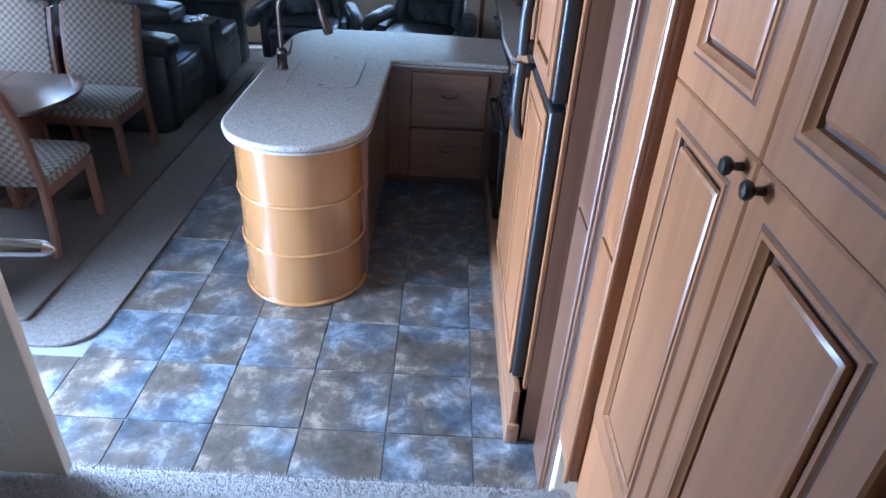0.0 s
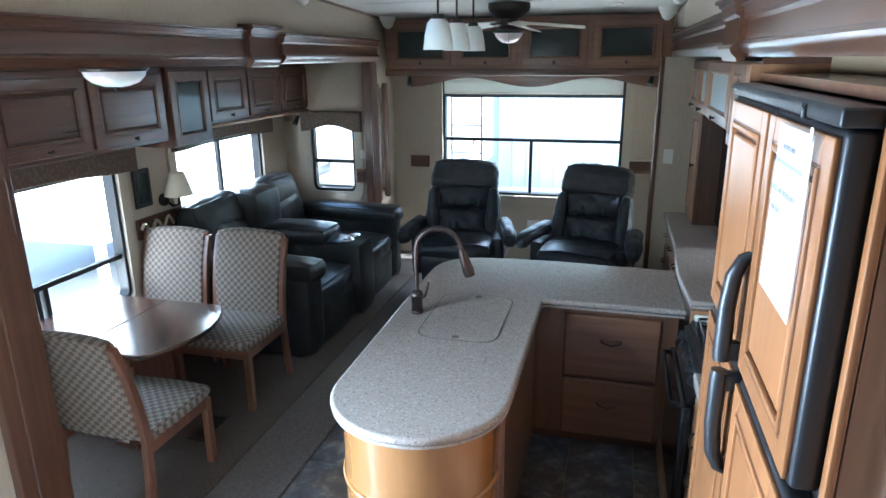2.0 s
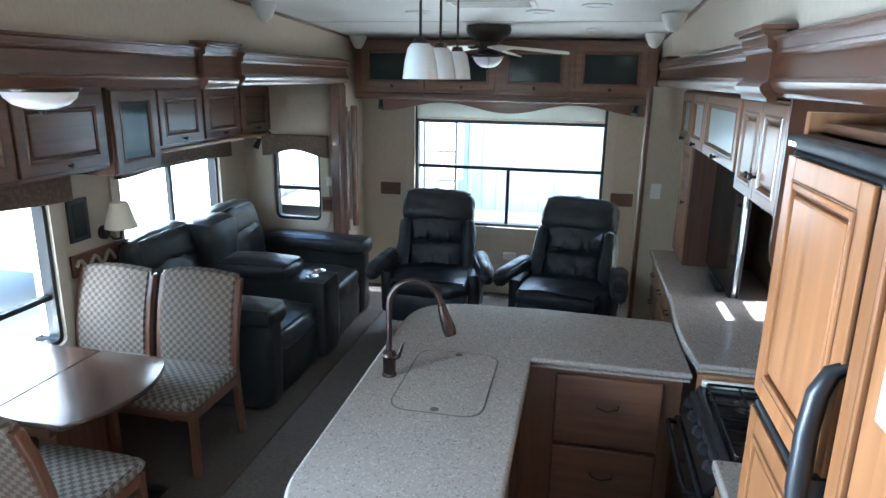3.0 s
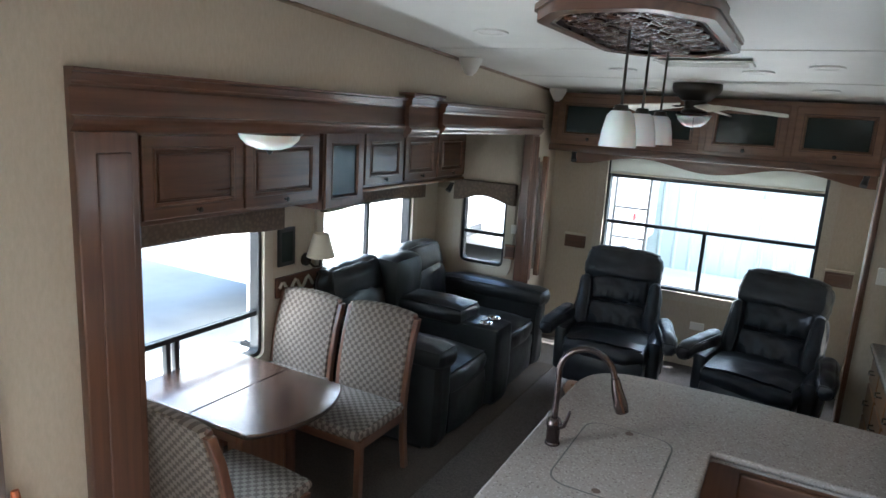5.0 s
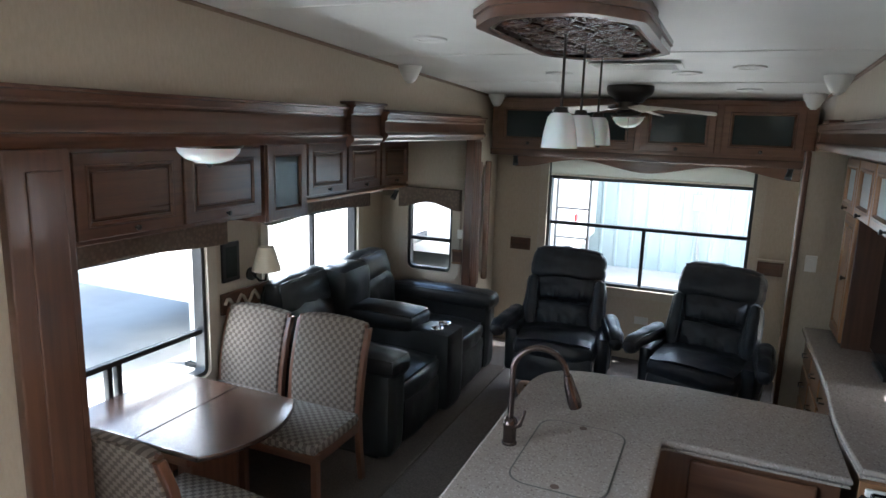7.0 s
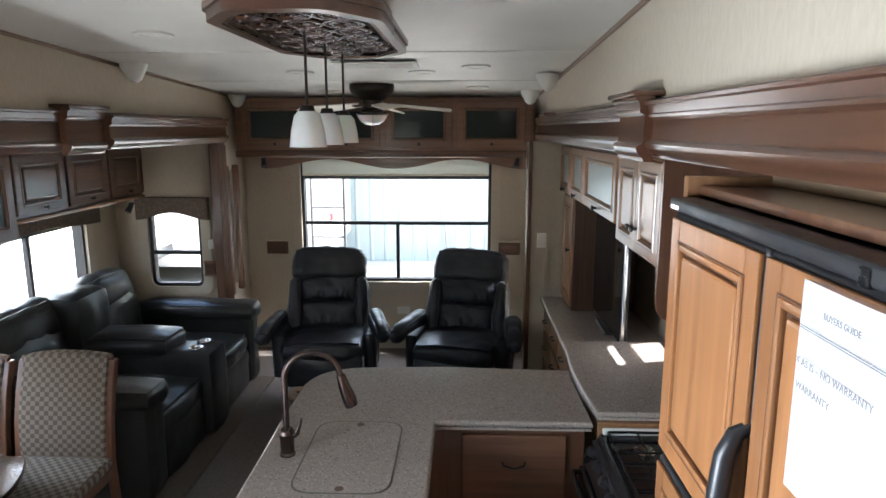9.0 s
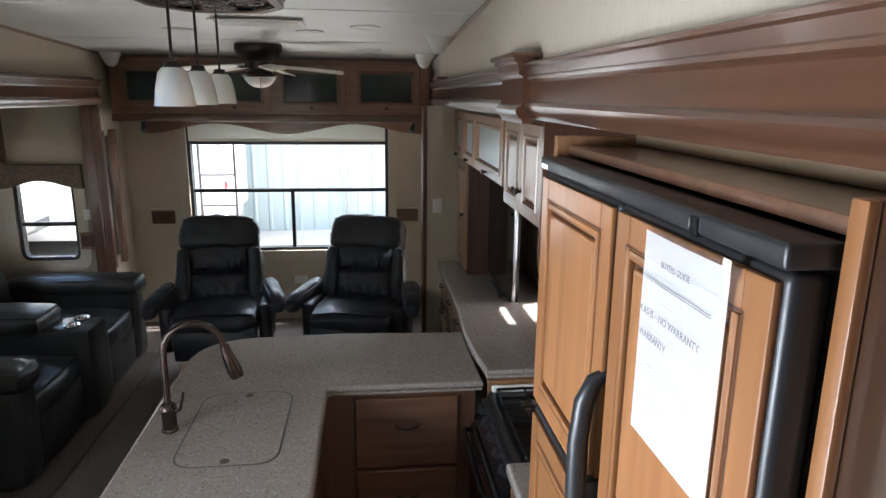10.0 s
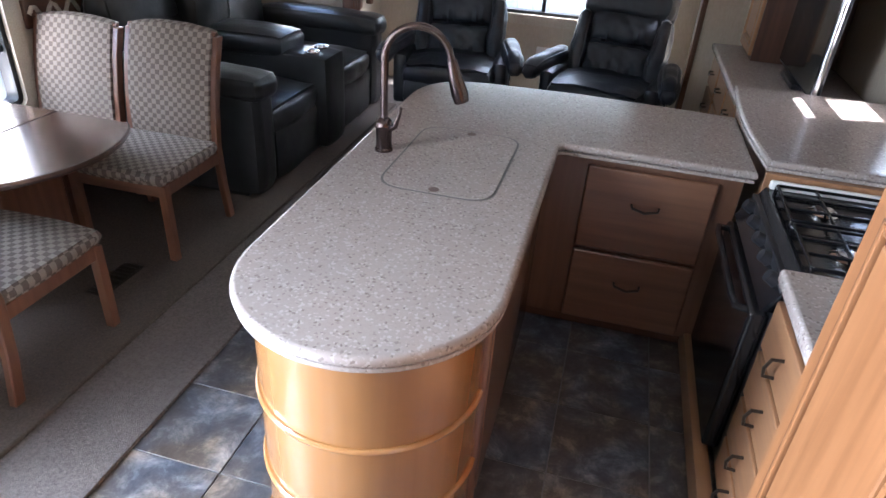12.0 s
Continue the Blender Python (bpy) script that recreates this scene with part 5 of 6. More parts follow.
def recliner(seed):
    """A reclining armchair that faces -y, on the origin."""
    r = thing("recliner", (0, 0, 0), "black leather swivel recliner armchair with padded headrest", "armchair", "recliners by the rear window")
    seat = bm_cushion(-0.29, 0.29, -0.32, 0.24, 0.36, 0.52, 0.07, 0.035, 0.008, 12, seed)
    for v in seat.verts:
        v.co.z += 0.05 * max(0.0, -v.co.y)
    part("seat", seat, leather, r)
    part("front_apron", bm_cushion(-0.285, 0.285, -0.33, -0.22, 0.20, 0.43, 0.035, 0.012, 0.004, 9, seed + 1), leather, r)
    part("skirt", bm_box(-0.25, 0.25, -0.27, 0.2, 0.20, 0.30, 0.012), black, r)

    def lean(bm):
        return moved(bm, Matrix.Translation((0, 0.20, 0.42)) @ Matrix.Rotation(radians(-18), 4, "X"))
    back = bm_cushion(-0.285, 0.285, -0.04, 0.12, 0.0, 0.58, 0.08, 0.02, 0.008, 14, seed + 2)
    part("back", lean(back), leather, r)

    def tucked(x0, x1, z0, z1, s_, d=0.085):
        """A soft pad whose lower edge gathers in pleats."""
        b_ = bm_cushion(x0, x1, -d, 0.03, z0, z1, 0.055, 0.026, 0.006, 30, s_)
        for v in b_.verts:
            low_ = max(0.0, 1 - (v.co.z - z0) / (0.6 * (z1 - z0)))
            v.co.y += 0.011 * low_ * math.sin(v.co.x * 110 + 1.5 * math.sin(v.co.x * 23 + s_)) * abs(math.sin(v.co.x * 17 + s_)) + 0.004 * math.sin(v.co.x * 41 + v.co.z * 30)
        return lean(b_)
    part("lumbar_cushion", tucked(-0.235, 0.235, 0.06, 0.29, seed + 3), leather, r)
    part("upper_cushion", tucked(-0.235, 0.235, 0.285, 0.50, seed + 6), leather, r)
    part("headrest", lean(bm_cushion(-0.282, 0.282, -0.09, 0.12, 0.45, 0.72, 0.075, 0.022, 0.008, 14, seed + 4)), leather, r)
    for sx in (-1, 1):
        part("side_bolster", lean(bm_cushion(sx * 0.268 - 0.05, sx * 0.268 + 0.05, -0.115, 0.10, 0.05, 0.47, 0.05, 0.015, 0.007, 10, seed + 7)), leather, r)
        pad = bm_cushion(sx * 0.38 - 0.06, sx * 0.38 + 0.06, -0.25, 0.24, 0.53, 0.645, 0.056, 0.012, 0.006, 12, seed + 5)
        for v in pad.verts:
            f_ = max(0.0, 0.12 - v.co.y)
            v.co.z -= 0.07 * f_ + 0.4 * max(0.0, f_ - 0.28) ** 1.2
            v.co.x += sx * 0.20 * f_
        part("armrest", pad, leather, r)
        sup = bm_cushion(sx * 0.345 - 0.05, sx * 0.345 + 0.05, -0.20, 0.22, 0.22, 0.56, 0.034, 0.006, 0.004, 8, seed + 8)
        part("arm_support", sup, leather, r)
        part("side_tube", bm_tube([(sx * 0.40, -0.05, 0.28), (sx * 0.41, 0.10, 0.42), (sx * 0.40, 0.18, 0.52)], 0.010, 8), chrome, r, "chrome side tube")
    part("pedestal", bm_cyl((0, 0, 0.04), (0, 0, 0.23), 0.045), black, r)
    part("base_ring", bm_lathe([(0.22, 0), (0.31, 0), (0.315, 0.02), (0.30, 0.035), (0.22, 0.035), (0.22, 0)], (0, 0, 0.0)), wood_x, r, "wooden ring base")
    part("base_spoke", bm_box(-0.25, 0.25, -0.04, 0.04, 0.016, 0.05, 0.006), wood_x, r)
    return r


r0 = recliner(3)
r0.matrix_basis = pose(-0.385, 6.72, 0.016, 0, 0, 6)
r1 = copy_thing(r0, pose(0.675, 6.66, 0.016, 0, 0, -12))

# ---- ceiling fixtures ----
MZ = 2.40
med = thing("ceiling_medallion", (0.22, 4.06, MZ), "carved wooden ceiling medallion with scrolled fretwork", "ceiling medallion")
oct_ = [(-0.12, -0.56), (0.12, -0.56), (0.245, -0.37), (0.245, 0.40), (0.12, 0.60), (-0.12, 0.60), (-0.245, 0.40), (-0.245, -0.37)]
oo = [(0.22 + x, 4.06 + y) for x, y in rounded(oct_, 0.12, 6)]


def ring(outer, k0, k1, z0, z1):
    bm = bmesh.new()
    cx_, cy_ = 0.22, 4.06

    def loop(k, z):
        return [bm.verts.new((x - (x - cx_) / max(1e-6, math.hypot(x - cx_, y - cy_)) * k, y - (y - cy_) / max(1e-6, math.hypot(x - cx_, y - cy_)) * k, z)) for x, y in outer]
    a, b, c, d = loop(k0, z0), loop(k1, z0), loop(k1, z1), loop(k0, z1)
    m_ = len(outer)
    for p, q in ((a, b), (b, c), (c, d), (d, a)):
        for i in range(m_):
            bm.faces.new((p[i], p[(i + 1) % m_], q[(i + 1) % m_], q[i]))
    bmesh.ops.recalc_face_normals(bm, faces=bm.faces[:])
    return bm


part("rim", ring(oo, 0.0, 0.05, MZ, MZ + 0.03), dark_x, med)
part("inner_rim", ring(oo, 0.052, 0.07, MZ + 0.003, MZ + 0.02), chrome, med, "pale metal inner edge")
part("crown", ring(oo, -0.012, 0.02, MZ + 0.028, MZ + 0.045), dark_x, med)
inner_o = [(0.22 + (x - 0.22) * 0.80, 4.06 + (y - 4.06) * 0.9) for x, y in oo]
part("box", bm_prism(inner_o, MZ + 0.032, ceil_z(4.6), 0, 2), dark_x, med)
random.seed(4)
for ix in range(3):
    for iy in range(7):
        cx_, cy_ = 0.22 + (ix - 1) * 0.122, 4.08 + (iy - 3) * 0.145
        if abs(cx_ - 0.22) > 0.1 and abs(cy_ - 4.06) > 0.42:
            continue
        sp = [(cx_ + (0.012 + 0.0085 * k) * math.cos(k * 0.9) * 0.62, cy_ + (0.012 + 0.0085 * k) * math.sin(k * 0.9) * 0.75, MZ + 0.016) for k in range(11)]
        part("scroll", bm_tube(sp, 0.007, 6), bronze, med)
        sp = [(cx_ - (0.012 + 0.0085 * k) * math.cos(k * 0.9 + 0.6) * 0.62, cy_ + (0.012 + 0.0085 * k) * math.sin(k * 0.9 + 0.6) * 0.75, MZ + 0.012) for k in range(10)]
        part("scroll", bm_tube(sp, 0.006, 6), bronze, med)
        sp = [(cx_ + 0.058 * math.cos(k * 0.3927), cy_ + 0.068 * math.sin(k * 0.3927), MZ + 0.011) for k in range(17)]
        part("fret_ring", bm_tube(sp, 0.006, 6), bronze, med)


def pendant():
    p = thing("pendant_lamp", (0, 0, 0), "pendant lamp with opal glass shade on a thin rod", "lamp", "pendants over the island")
    part("rod", bm_cyl((0, 0, 0.10), (0, 0, 0.35), 0.0045, n=10), dark_metal, p)
    part("cap", bm_lathe([(0, 0.13), (0.02, 0.128), (0.026, 0.108), (0.03, 0.10), (0, 0.10)], n=18), dark_metal, p)
    part("shade", bm_lathe([(0.0, 0.112), (0.03, 0.11), (0.042, 0.095), (0.052, 0.05), (0.058, 0.0), (0.055, 0.0), (0.049, 0.05), (0.036, 0.09), (0.0, 0.10)], n=26), opal, p, "opal white glass shade")
    return p


p0 = pendant()
p0.matrix_basis = pose(0.2, 3.9, 2.055)
copy_thing(p0, pose(0.2, 4.2, 2.055))
copy_thing(p0, pose(0.2, 4.53, 2.055))

FXc, FYc = 0.0, 6.8
fan = thing("ceiling_fan", (FXc, FYc, ceil_z(FYc)), "dark ceiling fan with pale blades and bowl light", "ceiling fan")
cz = ceil_z(FYc)
part("canopy", bm_lathe([(0, 0.002), (0.165, 0.002), (0.168, -0.03), (0.155, -0.06), (0.12, -0.085), (0.095, -0.115), (0, -0.115)], (FXc, FYc, cz), 36), dark_metal, fan)
part("motor", bm_lathe([(0, -0.11), (0.075, -0.11), (0.072, -0.17), (0.09, -0.185), (0.09, -0.2), (0.05, -0.21), (0, -0.21)], (FXc, FYc, cz)), dark_metal, fan)
part("light_bowl", bm_lathe([(0.112, -0.219), (0.108, -0.24), (0.085, -0.27), (0.05, -0.293), (0.0, -0.30)], (FXc, FYc, cz)), opal, fan, "frosted glass bowl")
part("finial", bm_lathe([(0, -0.298), (0.012, -0.3), (0.008, -0.316), (0, -0.32)], (FXc, FYc, cz), 12), dark_metal, fan)
part("light_rim", bm_lathe([(0.0, -0.205), (0.118, -0.209), (0.124, -0.218), (0.112, -0.224), (0.0, -0.222)], (FXc, FYc, cz)), dark_metal, fan)
part("pull_chain", bm_cyl((FXc + 0.02, FYc - 0.12, cz - 0.36), (FXc + 0.02, FYc - 0.12, cz - 0.215), 0.002, n=6), chrome, fan)
blade_mat = mat("pale_maple_fan_blade", (0.74, 0.70, 0.62), 0.35)
for k in range(5):
    a = radians(4 + 72 * k)
    bl = bm_prism(rounded([(0.13, -0.045), (0.60, -0.062), (0.60, 0.062), (0.13, 0.045)], 0.03), -0.004, 0.004, 0.002, 1)
    moved(bl, Matrix.Translation((FXc, FYc, cz - 0.135)) @ Matrix.Rotation(a, 4, "Z") @ Matrix.Rotation(radians(5), 4, "Y") @ Matrix.Rotation(radians(11), 4, "X"))
    b_ = part("blade", bl, blade_mat, fan)
    ir = moved(bm_box(0.06, 0.17, -0.014, 0.014, -0.012, -0.004, 0.002), Matrix.Translation((FXc, FYc, cz - 0.135)) @ Matrix.Rotation(a, 4, "Z") @ Matrix.Rotation(radians(5), 4, "Y"))
    part("blade_iron", ir, dark_metal, fan)


def speaker():
    s = thing("ceiling_speaker", (0, 0, 0), "white cone-shaped corner speaker", "speaker", "ceiling speakers")
    part("shell", bm_lathe([(0, -0.10), (0.025, -0.10), (0.04, -0.09), (0.075, -0.02), (0.078, 0.0), (0, 0.0)], n=20), white_plastic, s)
    part("grille", bm_cyl((0, 0, -0.108), (0, 0, -0.099), 0.022, n=16), white_plastic, s)
    return s


s0 = speaker()
s0.matrix_basis = pose(XL + 0.10, 5.72, ceil_z(5.72) - 0.002)
for x, y in ((XL + 0.11, 7.44), (XR - 0.10, 6.2), (XR - 0.11, 7.2)):
    copy_thing(s0, pose(x, y, ceil_z(y) - 0.002))


def downlight():
    d = thing("recessed_light", (0, 0, 0), "flush round off-white ceiling downlight", "lamp", "ceiling downlights")
    part("trim_ring", bm_lathe([(0.06, 0.0), (0.088, 0.0), (0.085, -0.009), (0.062, -0.006), (0.06, 0.0)], n=26), white_plastic, d)
    part("lens", bm_lathe([(0.0, -0.004), (0.061, -0.003), (0.061, 0.0), (0.0, 0.0)], n=22), ceiling_white, d)
    return d


d0 = downlight()
d0.matrix_basis = pose(-0.36, 6.1, ceil_z(6.1))
for x, y in ((0.42, 6.1), (0.76, 5.87), (0.86, 4.2), (-0.71, 4.85), (0.79, 6.97), (-0.4, 7.2)):
    copy_thing(d0, pose(x, y, ceil_z(y), -2.9))
vent = thing("ceiling_vent", (0.12, 5.75, ceil_z(5.75)), "off-white rectangular ceiling air vent", "vent")
part("frame", bm_box(-0.08, 0.42, 5.6, 5.9, ceil_z(5.6) - 0.022, ceil_z(5.9) + 0.004, 0.006), white_plastic, vent)
for k in range(6):
    part("slat", bm_box(-0.05, 0.39, 5.63 + k * 0.042, 5.645 + k * 0.042, ceil_z(5.6) - 0.028, ceil_z(5.6) - 0.021), white_plastic, vent)

# ---- rear wall details ----
def spotlight(x, y, z, sx):
    s = thing("spotlight", (x, y, z), "small black swivel reading spotlight", "lamp", "reading spots")
    part("mount", bm_cyl((x, y, z + 0.05), (x, y, z + 0.035), 0.022, n=14), black, s)
    part("head", bm_cyl((x, y, z + 0.035), (x - 0.015 * sx, y - 0.04, z - 0.025), 0.018, 0.026, 16), black, s)


spotlight(-1.05, 7.47, 1.815, -1)
spotlight(1.15, 7.47, 1.815, 1)
spotlight(-2.02, 7.03, 1.47, 1)
for nm, x, sx in (("trim_side_window_left", XL, 1), ("trim_side_window_right", XR, -1)):
    t_ = thing(nm, (x, 7.42, 0.7), "upright moulded window trim with pale edges", "trim", kind="structure")
    for y in (7.30, 7.535):
        part("upright", bm_box(x, x + sx * 0.05, y - 0.028, y + 0.02, 0.68, 1.80, 0.01), shade_brown_v, t_)
    part("blind_edge", bm_box(x + sx * 0.005, x + sx * 0.03, 7.33, 7.36, 0.70, 1.78, 0.004), white_plastic, t_)
for x in (-1.07, 1.12):
    pl = thing("wall_sconce_plate", (x, 7.84, 1.0), "small wooden wall plaque beside the rear window", "wall decoration")
    part("board", bm_box(x - 0.10, x + 0.10, 7.828, 7.848, 0.945, 1.065, 0.006), dark_x, pl)
    part("inset", bm_box(x - 0.08, x + 0.08, 7.822, 7.829, 0.965, 1.045, 0.003), dark_x, pl)
    part("ledge", bm_box(x - 0.105, x + 0.105, 7.81, 7.848, 1.066, 1.084, 0.005), cream, pl, "pale ledge along the top")
solid("power_outlet", bm_box(0.06, 0.18, 7.842, 7.849, 0.36, 0.43, 0.003), white_plastic, "white double power outlet on the rear wall", "outlet")
sw = thing("light_switch", (1.28, 6.70, 1.22), "white wall light switch on the return wall", "switch")
part("plate", bm_box(1.245, 1.315, 6.692, 6.699, 1.225, 1.335, 0.003), white_plastic, sw)
part("rocker", bm_box(1.265, 1.295, 6.688, 6.693, 1.25, 1.31, 0.002), white_plastic, sw)
sw2 = thing("light_switch", (-1.40, 7.07, 1.13), "white wall light switch beside the small window", "switch")
part("plate", bm_box(-1.425, -1.375, 7.066, 7.076, 1.13, 1.21, 0.003), white_plastic, sw2)
pq = thing("wall_decoration", (-1.4, 7.09, 0.9), "small carved wooden plaque beside the small window", "wall decoration")
part("board", bm_box(-1.465, -1.375, 7.06, 7.077, 0.90, 1.03, 0.005), dark_x, pq)
for z in (0.90, 1.012):
    part("moulding", bm_box(-1.468, -1.372, 7.052, 7.0605, z, z + 0.018, 0.004), wood_x, pq)

reg = thing("floor_register", (-1.24, 4.17, 0.036), "brown metal floor heating register in the carpet", "vent")
part("frame", bm_box(-1.29, -1.19, 4.05, 4.31, 0.036, 0.041, 0.002), dark_metal, reg)
for k in range(9):
    part("slat", bm_box(-1.28, -1.20, 4.065 + 0.027 * k, 4.077 + 0.027 * k, 0.041, 0.044), dark_metal, reg)

# ---- entry doorway ----
door_pad = mat("padded_grey_brown_cloth", (0.16, 0.125, 0.11), 0.85)
ent = thing("door_1", (XL, 2.36, 0), "open entry doorway with padded brown surround and daylight outside", "door", kind="structure")
y0, y1, z0, z1 = DOOR
outl = rounded([(y0 - 0.05, 0.0), (y1 + 0.045, 0.0), (y1 + 0.045, z1 + 0.10), (y0 - 0.05, z1 + 0.10)], [0, 0, 0.1, 0.1])
inl = rounded([(y0 + 0.0, 0.0), (y1 - 0.0, 0.0), (y1 - 0.0, z1 - 0.0), (y0 + 0.0, z1 - 0.0)], [0, 0, 0.09, 0.09])
bm = bmesh.new()
A = [[bm.verts.new((XL + d, p[0], p[1])) for p in outl] for d in (0.001, 0.03)]
B = [[bm.verts.new((XL + d, p[0], p[1])) for p in inl] for d in (0.001, 0.03)]
kk = len(outl)
for j in range(kk):
    e = (j + 1) % kk
    if outl[j][1] < 0.01 and outl[e][1] < 0.01:
        continue
    bm.faces.new((A[1][j], A[1][e], B[1][e], B[1][j]))
    bm.faces.new((A[0][j], A[0][e], A[1][e], A[1][j]))
    bm.faces.new((B[0][j], B[0][e], B[1][e], B[1][j]))
bmesh.ops.recalc_face_normals(bm, faces=bm.faces[:])
part("surround", bm, door_pad, ent, "padded grey-brown surround")
rail = thing("grab_rail", (-1.3, 2.90, 0.7), "red-brown wooden grab rail beside the entry", "handrail")
red_wood = mat("varnished_red_wood", (0.42, 0.10, 0.03), 0.3)
part("rail", bm_tube([(XL + 0.03, 2.845, 0.3), (XL + 0.045, 2.845, 0.5), (XL + 0.045, 2.845, 0.78), (XL + 0.03, 2.845, 0.87)], [0.016, 0.02, 0.02, 0.012], 10), red_wood, rail)

# ---- outdoors ----
structure("ground", bm_box(-150, 150, -150, 150, -1.1, -1.0), concrete, "sunlit pale concrete yard")
shed = thing("metal_building", (0, 19, -1), "pale blue corrugated metal building wall", "building")
prof = []
xx = -14.0
bm = bmesh.new()
col = []
while xx < 16:
    for dx, dy in ((0.0, 0.0), (0.22, 0.0), (0.25, -0.03), (0.29, -0.03), (0.32, 0.0)):
        col.append((xx + dx, 17.0 + dy))
    xx += 0.34
lo_ = [bm.verts.new((x, y, -1.0)) for x, y in col]
hi_ = [bm.verts.new((x, y, 5.0)) for x, y in col]
for i in range(len(col) - 1):
    bm.faces.new((lo_[i], lo_[i + 1], hi_[i + 1], hi_[i]))
part("siding", bm, metal_wall, shed)
part("block", bm_box(-14, 16, 17.06, 27, -1.0, 4.98), metal_wall, shed)
part("roof", bm_box(-14.3, 16.3, 16.6, 27.3, 5.0, 5.2), trailer_white, shed)
aluminium = mat("weathered_aluminium_tube", (0.16, 0.165, 0.17), 0.5)
ladder = thing("rear_ladder", (-0.5, 8.15, 0.3), "grey tubular rear access ladder outside", "ladder")
for x in (-0.478, -0.80):
    part("rail", bm_cyl((x, 8.12, -0.2), (x, 8.12, 2.6), 0.013, n=10), aluminium, ladder)
for k in range(9):
    part("rung", bm_cyl((-0.80, 8.12, -0.1 + 0.29 * k), (-0.478, 8.12, -0.1 + 0.29 * k), 0.010, n=8), aluminium, ladder)


def trailer(x, y, turn, label):
    """A parked white travel trailer; long side faces +x before the turn."""
    t = thing("travel_trailer", (0, 0, 0), label, "trailer", "parked trailers")
    b = bm_prism(rounded([(-4.5, 0.0), (4.5, 0.0), (4.5, 2.4), (3.6, 2.9), (-4.5, 2.9)], [0.1, 0.1, 0.4, 0.4, 0.25]), -1.2, 1.2, 0.05, 2, place=Matrix(((1, 0, 0, 0), (0, 0, -1, 0), (0, 1, 0, 0.75), (0, 0, 0, 1))))
    bmesh.ops.recalc_face_normals(b, faces=b.faces[:])
    part("body", b, trailer_white, t)
    for wx in (-0.6, 0.4):
        for s in (-1, 1):
            w = part("wheel", bm_cyl((wx, s * 0.95, 0.36), (wx, s * 1.18, 0.36), 0.36, n=22, bevel=0.03), rubber, t)
            part("rim", bm_cyl((wx, s * 1.17, 0.36), (wx, s * 1.19, 0.36), 0.2, n=16), trailer_white, w)
    for s in (-1, 1):
        part("window", bm_box(-2.8, -1.6, s * 1.2 - 0.01, s * 1.2 + 0.01, 2.0, 2.7, 0.008), dark_glass, t)
        part("door", bm_box(1.4, 2.1, s * 1.2 - 0.015, s * 1.2 + 0.015, 0.9, 2.75, 0.01), trailer_white, t)
        part("stripe", bm_box(-4.4, 4.4, s * 1.203 - 0.005, s * 1.203 + 0.005, 1.3, 1.38), grey_ink, t)
    part("chassis", bm_box(-4.4, 4.4, -1.1, 1.1, 0.4, 0.78), trailer_white, t)
    for s in (-1, 1):
        part("jack", bm_box(3.6, 3.72, s * 0.8 - 0.05, s * 0.8 + 0.05, 0.0, 0.55), rubber, t)
    t.matrix_basis = pose(x, y, -1.0, 0, 0, turn)
    return t


parked = trailer(-6.4, 15.4, 0, "white parked travel trailer in front of the metal building")
for z in (0.35,):
    part("tail_light", bm_box(-1.905, -1.87, 14.25, 14.45, z, z + 0.14, 0.01), red_plastic, parked, "red tail light")
fifth = thing("fifth_wheel_trailer", (-6.2, 11.5, -1.0), "white fifth-wheel trailer with a sloping raised nose", "trailer")
nose = rounded([(6.585, 0.66), (7.58, -0.11), (16.5, -0.11), (16.5, 3.1), (7.2, 3.1), (6.56, 2.4)], [0.12, 0.1, 0.05, 0.2, 0.4, 0.4])
fb = bm_prism(nose, -7.4, -5.0, 0.04, 2, place=Matrix(((0, 0, 1, 0), (1, 0, 0, 0), (0, 1, 0, 0), (0, 0, 0, 1))))
bmesh.ops.recalc_face_normals(fb, faces=fb.faces[:])
part("body", fb, trailer_white, fifth)
part("skirt_rail", bm_box(-7.38, -5.02, 9.0, 16.4, -0.3, -0.11), aluminium, fifth)
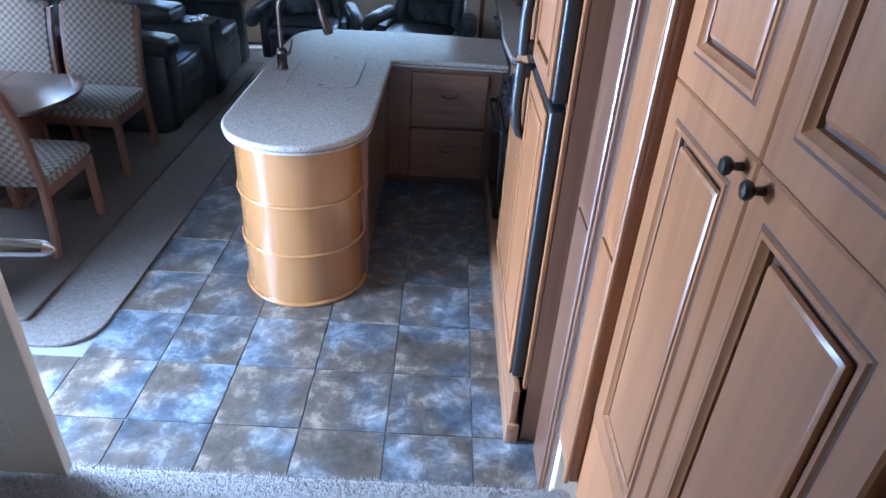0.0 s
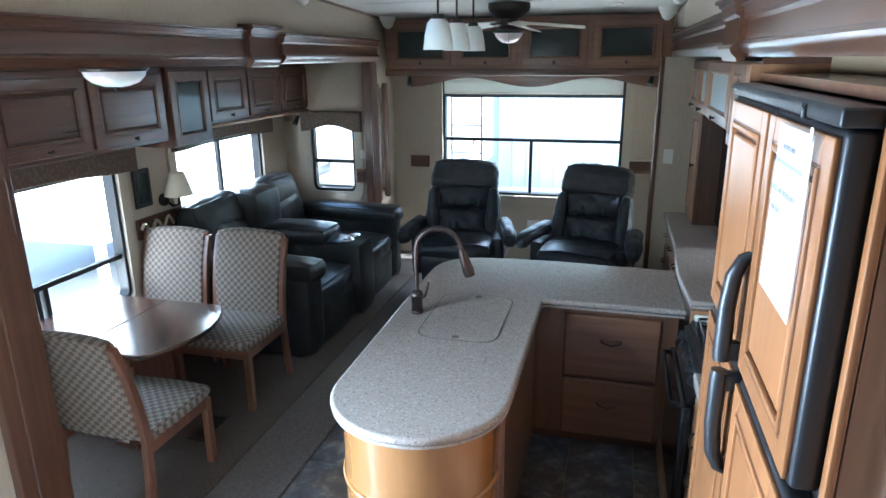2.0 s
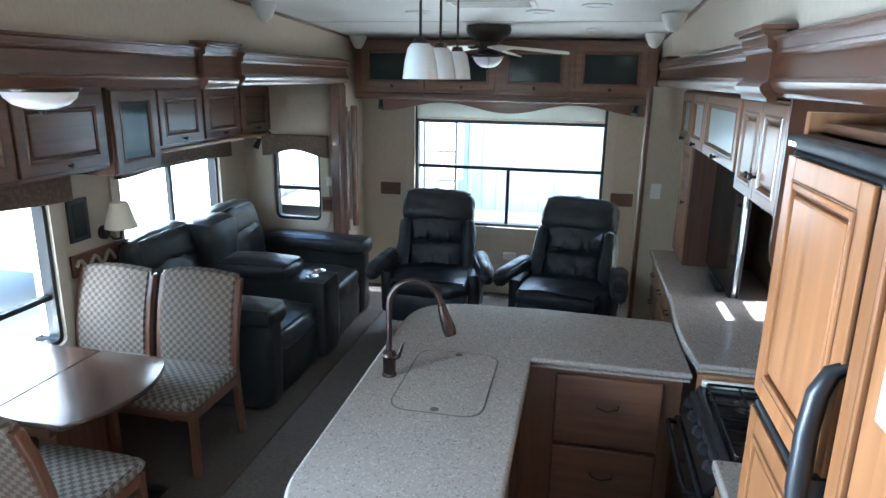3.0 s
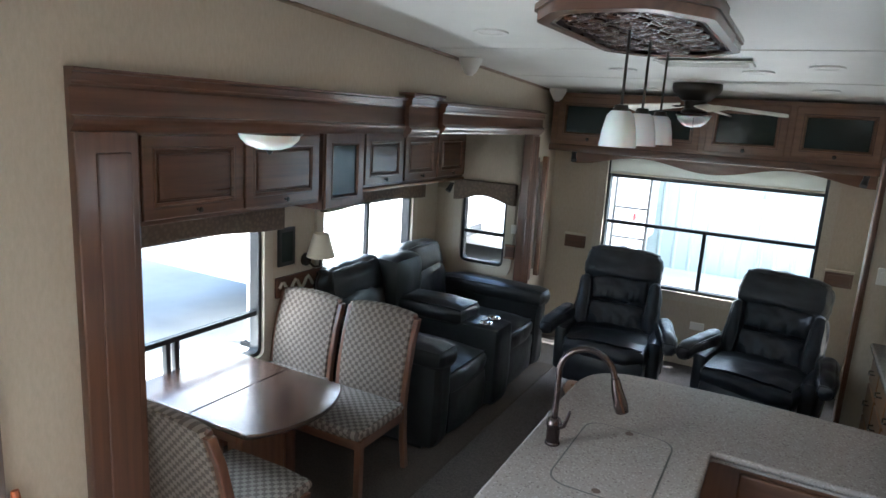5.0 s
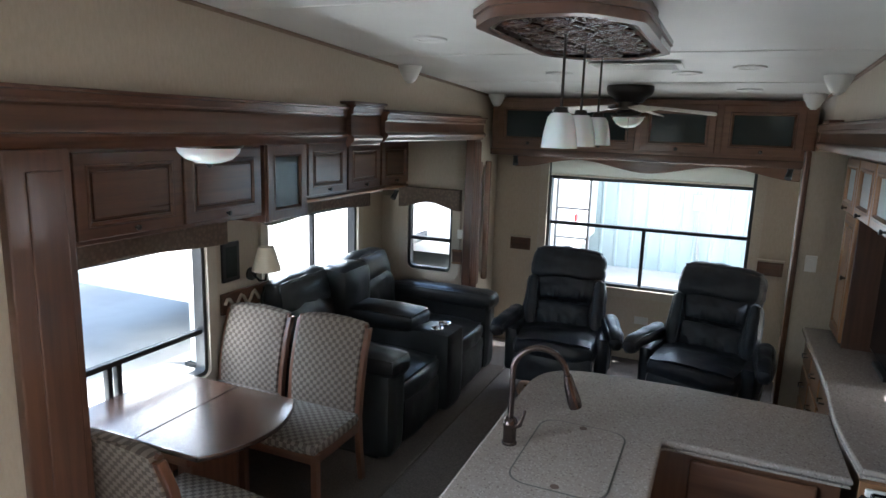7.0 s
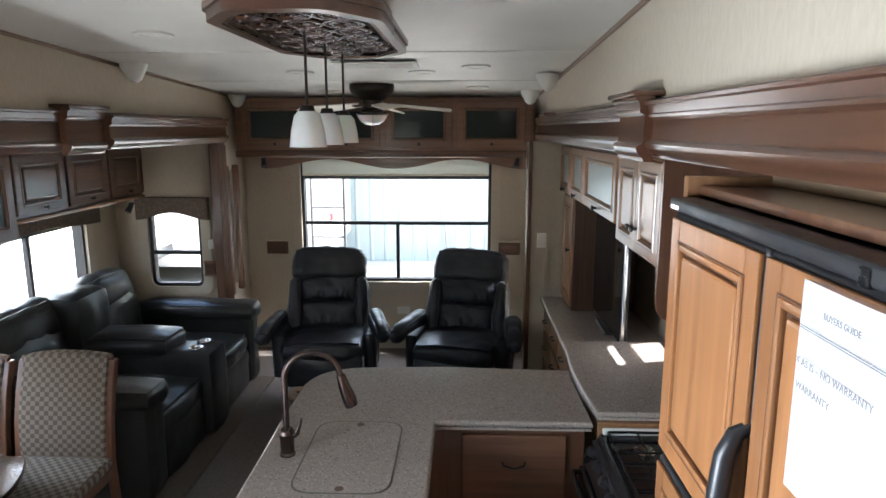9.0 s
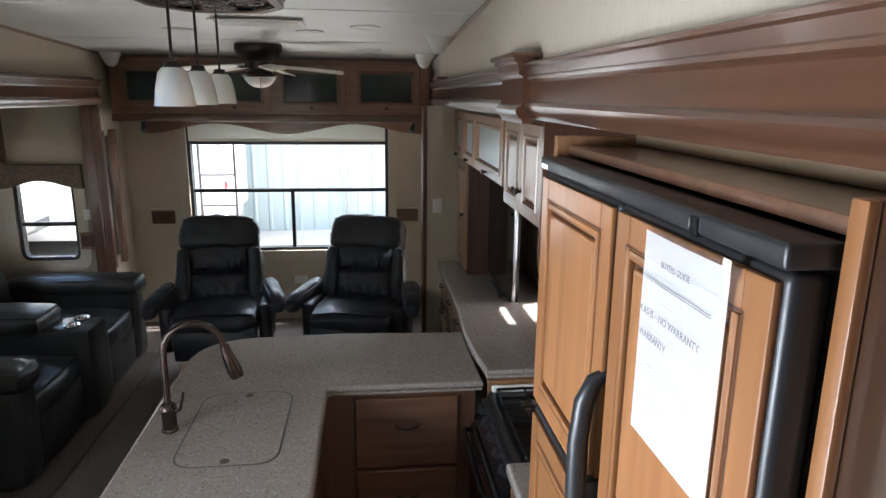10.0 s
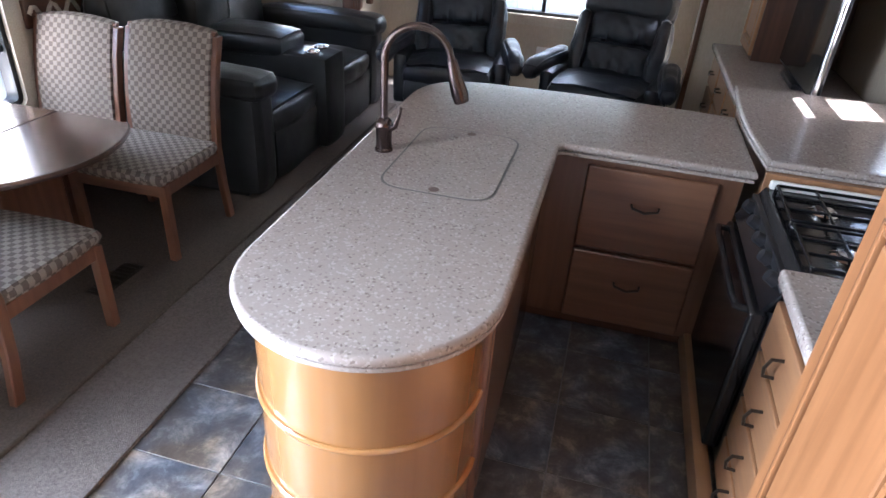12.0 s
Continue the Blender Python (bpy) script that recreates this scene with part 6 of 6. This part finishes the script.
part("stripe", bm_box(-5.0, -4.992, 7.8, 16.4, 0.1, 0.16), grey_ink, fifth)
hatch = part("hatch", bm_box(-5.0, -4.985, 7.9, 9.7, 0.2, 0.85, 0.006), trailer_white, fifth)
part("latch", bm_box(-4.987, -4.97, 8.62, 8.72, 0.2, 0.31, 0.008), rubber, hatch, "black slam latch")
for x in (-5.25,):
    leg = part("landing_leg", bm_box(x - 0.05, x + 0.05, 7.75, 7.86, -0.95, -0.11, 0.01), trailer_white, fifth)
    part("foot_plate", bm_box(x - 0.11, x + 0.11, 7.7, 7.91, -1.0, -0.95, 0.01), rubber, leg)
for y in (12.2, 13.2):
    for x in (-5.3, -7.1):
        w = part("wheel", bm_cyl((x - 0.12, y, -0.62), (x + 0.12, y, -0.62), 0.38, n=22, bevel=0.03), rubber, fifth)
        part("rim", bm_cyl((x - 0.125, y, -0.62), (x + 0.125, y, -0.62), 0.2, n=16), trailer_white, w)
# meter and pipe on the metal wall
meter = thing("wall_meter", (0.28, 16.9, -0.6), "grey utility meter with a thin pipe on the metal wall", "meter")
part("box", bm_box(0.12, 0.36, 16.86, 16.96, 0.45, 0.78, 0.02), grey_ink, meter)
part("pipe", bm_tube([(0.24, 16.9, 0.45), (0.25, 16.9, 0.0), (0.30, 16.9, -0.5), (0.36, 16.9, -1.0)], 0.03, 8), concrete, meter)

# ---- floor tiles, one by one ----
floor_ob = bpy.data.objects["floor"]
P = 0.332
tile_me = mesh_of("tile", bm_prism(rounded([(-P / 2 + 0.002, -P / 2 + 0.002), (P / 2 - 0.002, -P / 2 + 0.002), (P / 2 - 0.002, P / 2 - 0.002), (-P / 2 + 0.002, P / 2 - 0.002)], 0.006, 2), -0.005, 0.0, 0.0015, 1), slate)
for i in range(-4, 4):
    for j in range(-2, 9):
        x, y = 0.241 + P * i, 2.588 + P * j
        if y > 5.1 or (x < -0.7 and y > 2.9):
            continue
        ob = new("tile", tile_me)
        ob.parent = floor_ob
        ob.location = (x, y, 0.0)
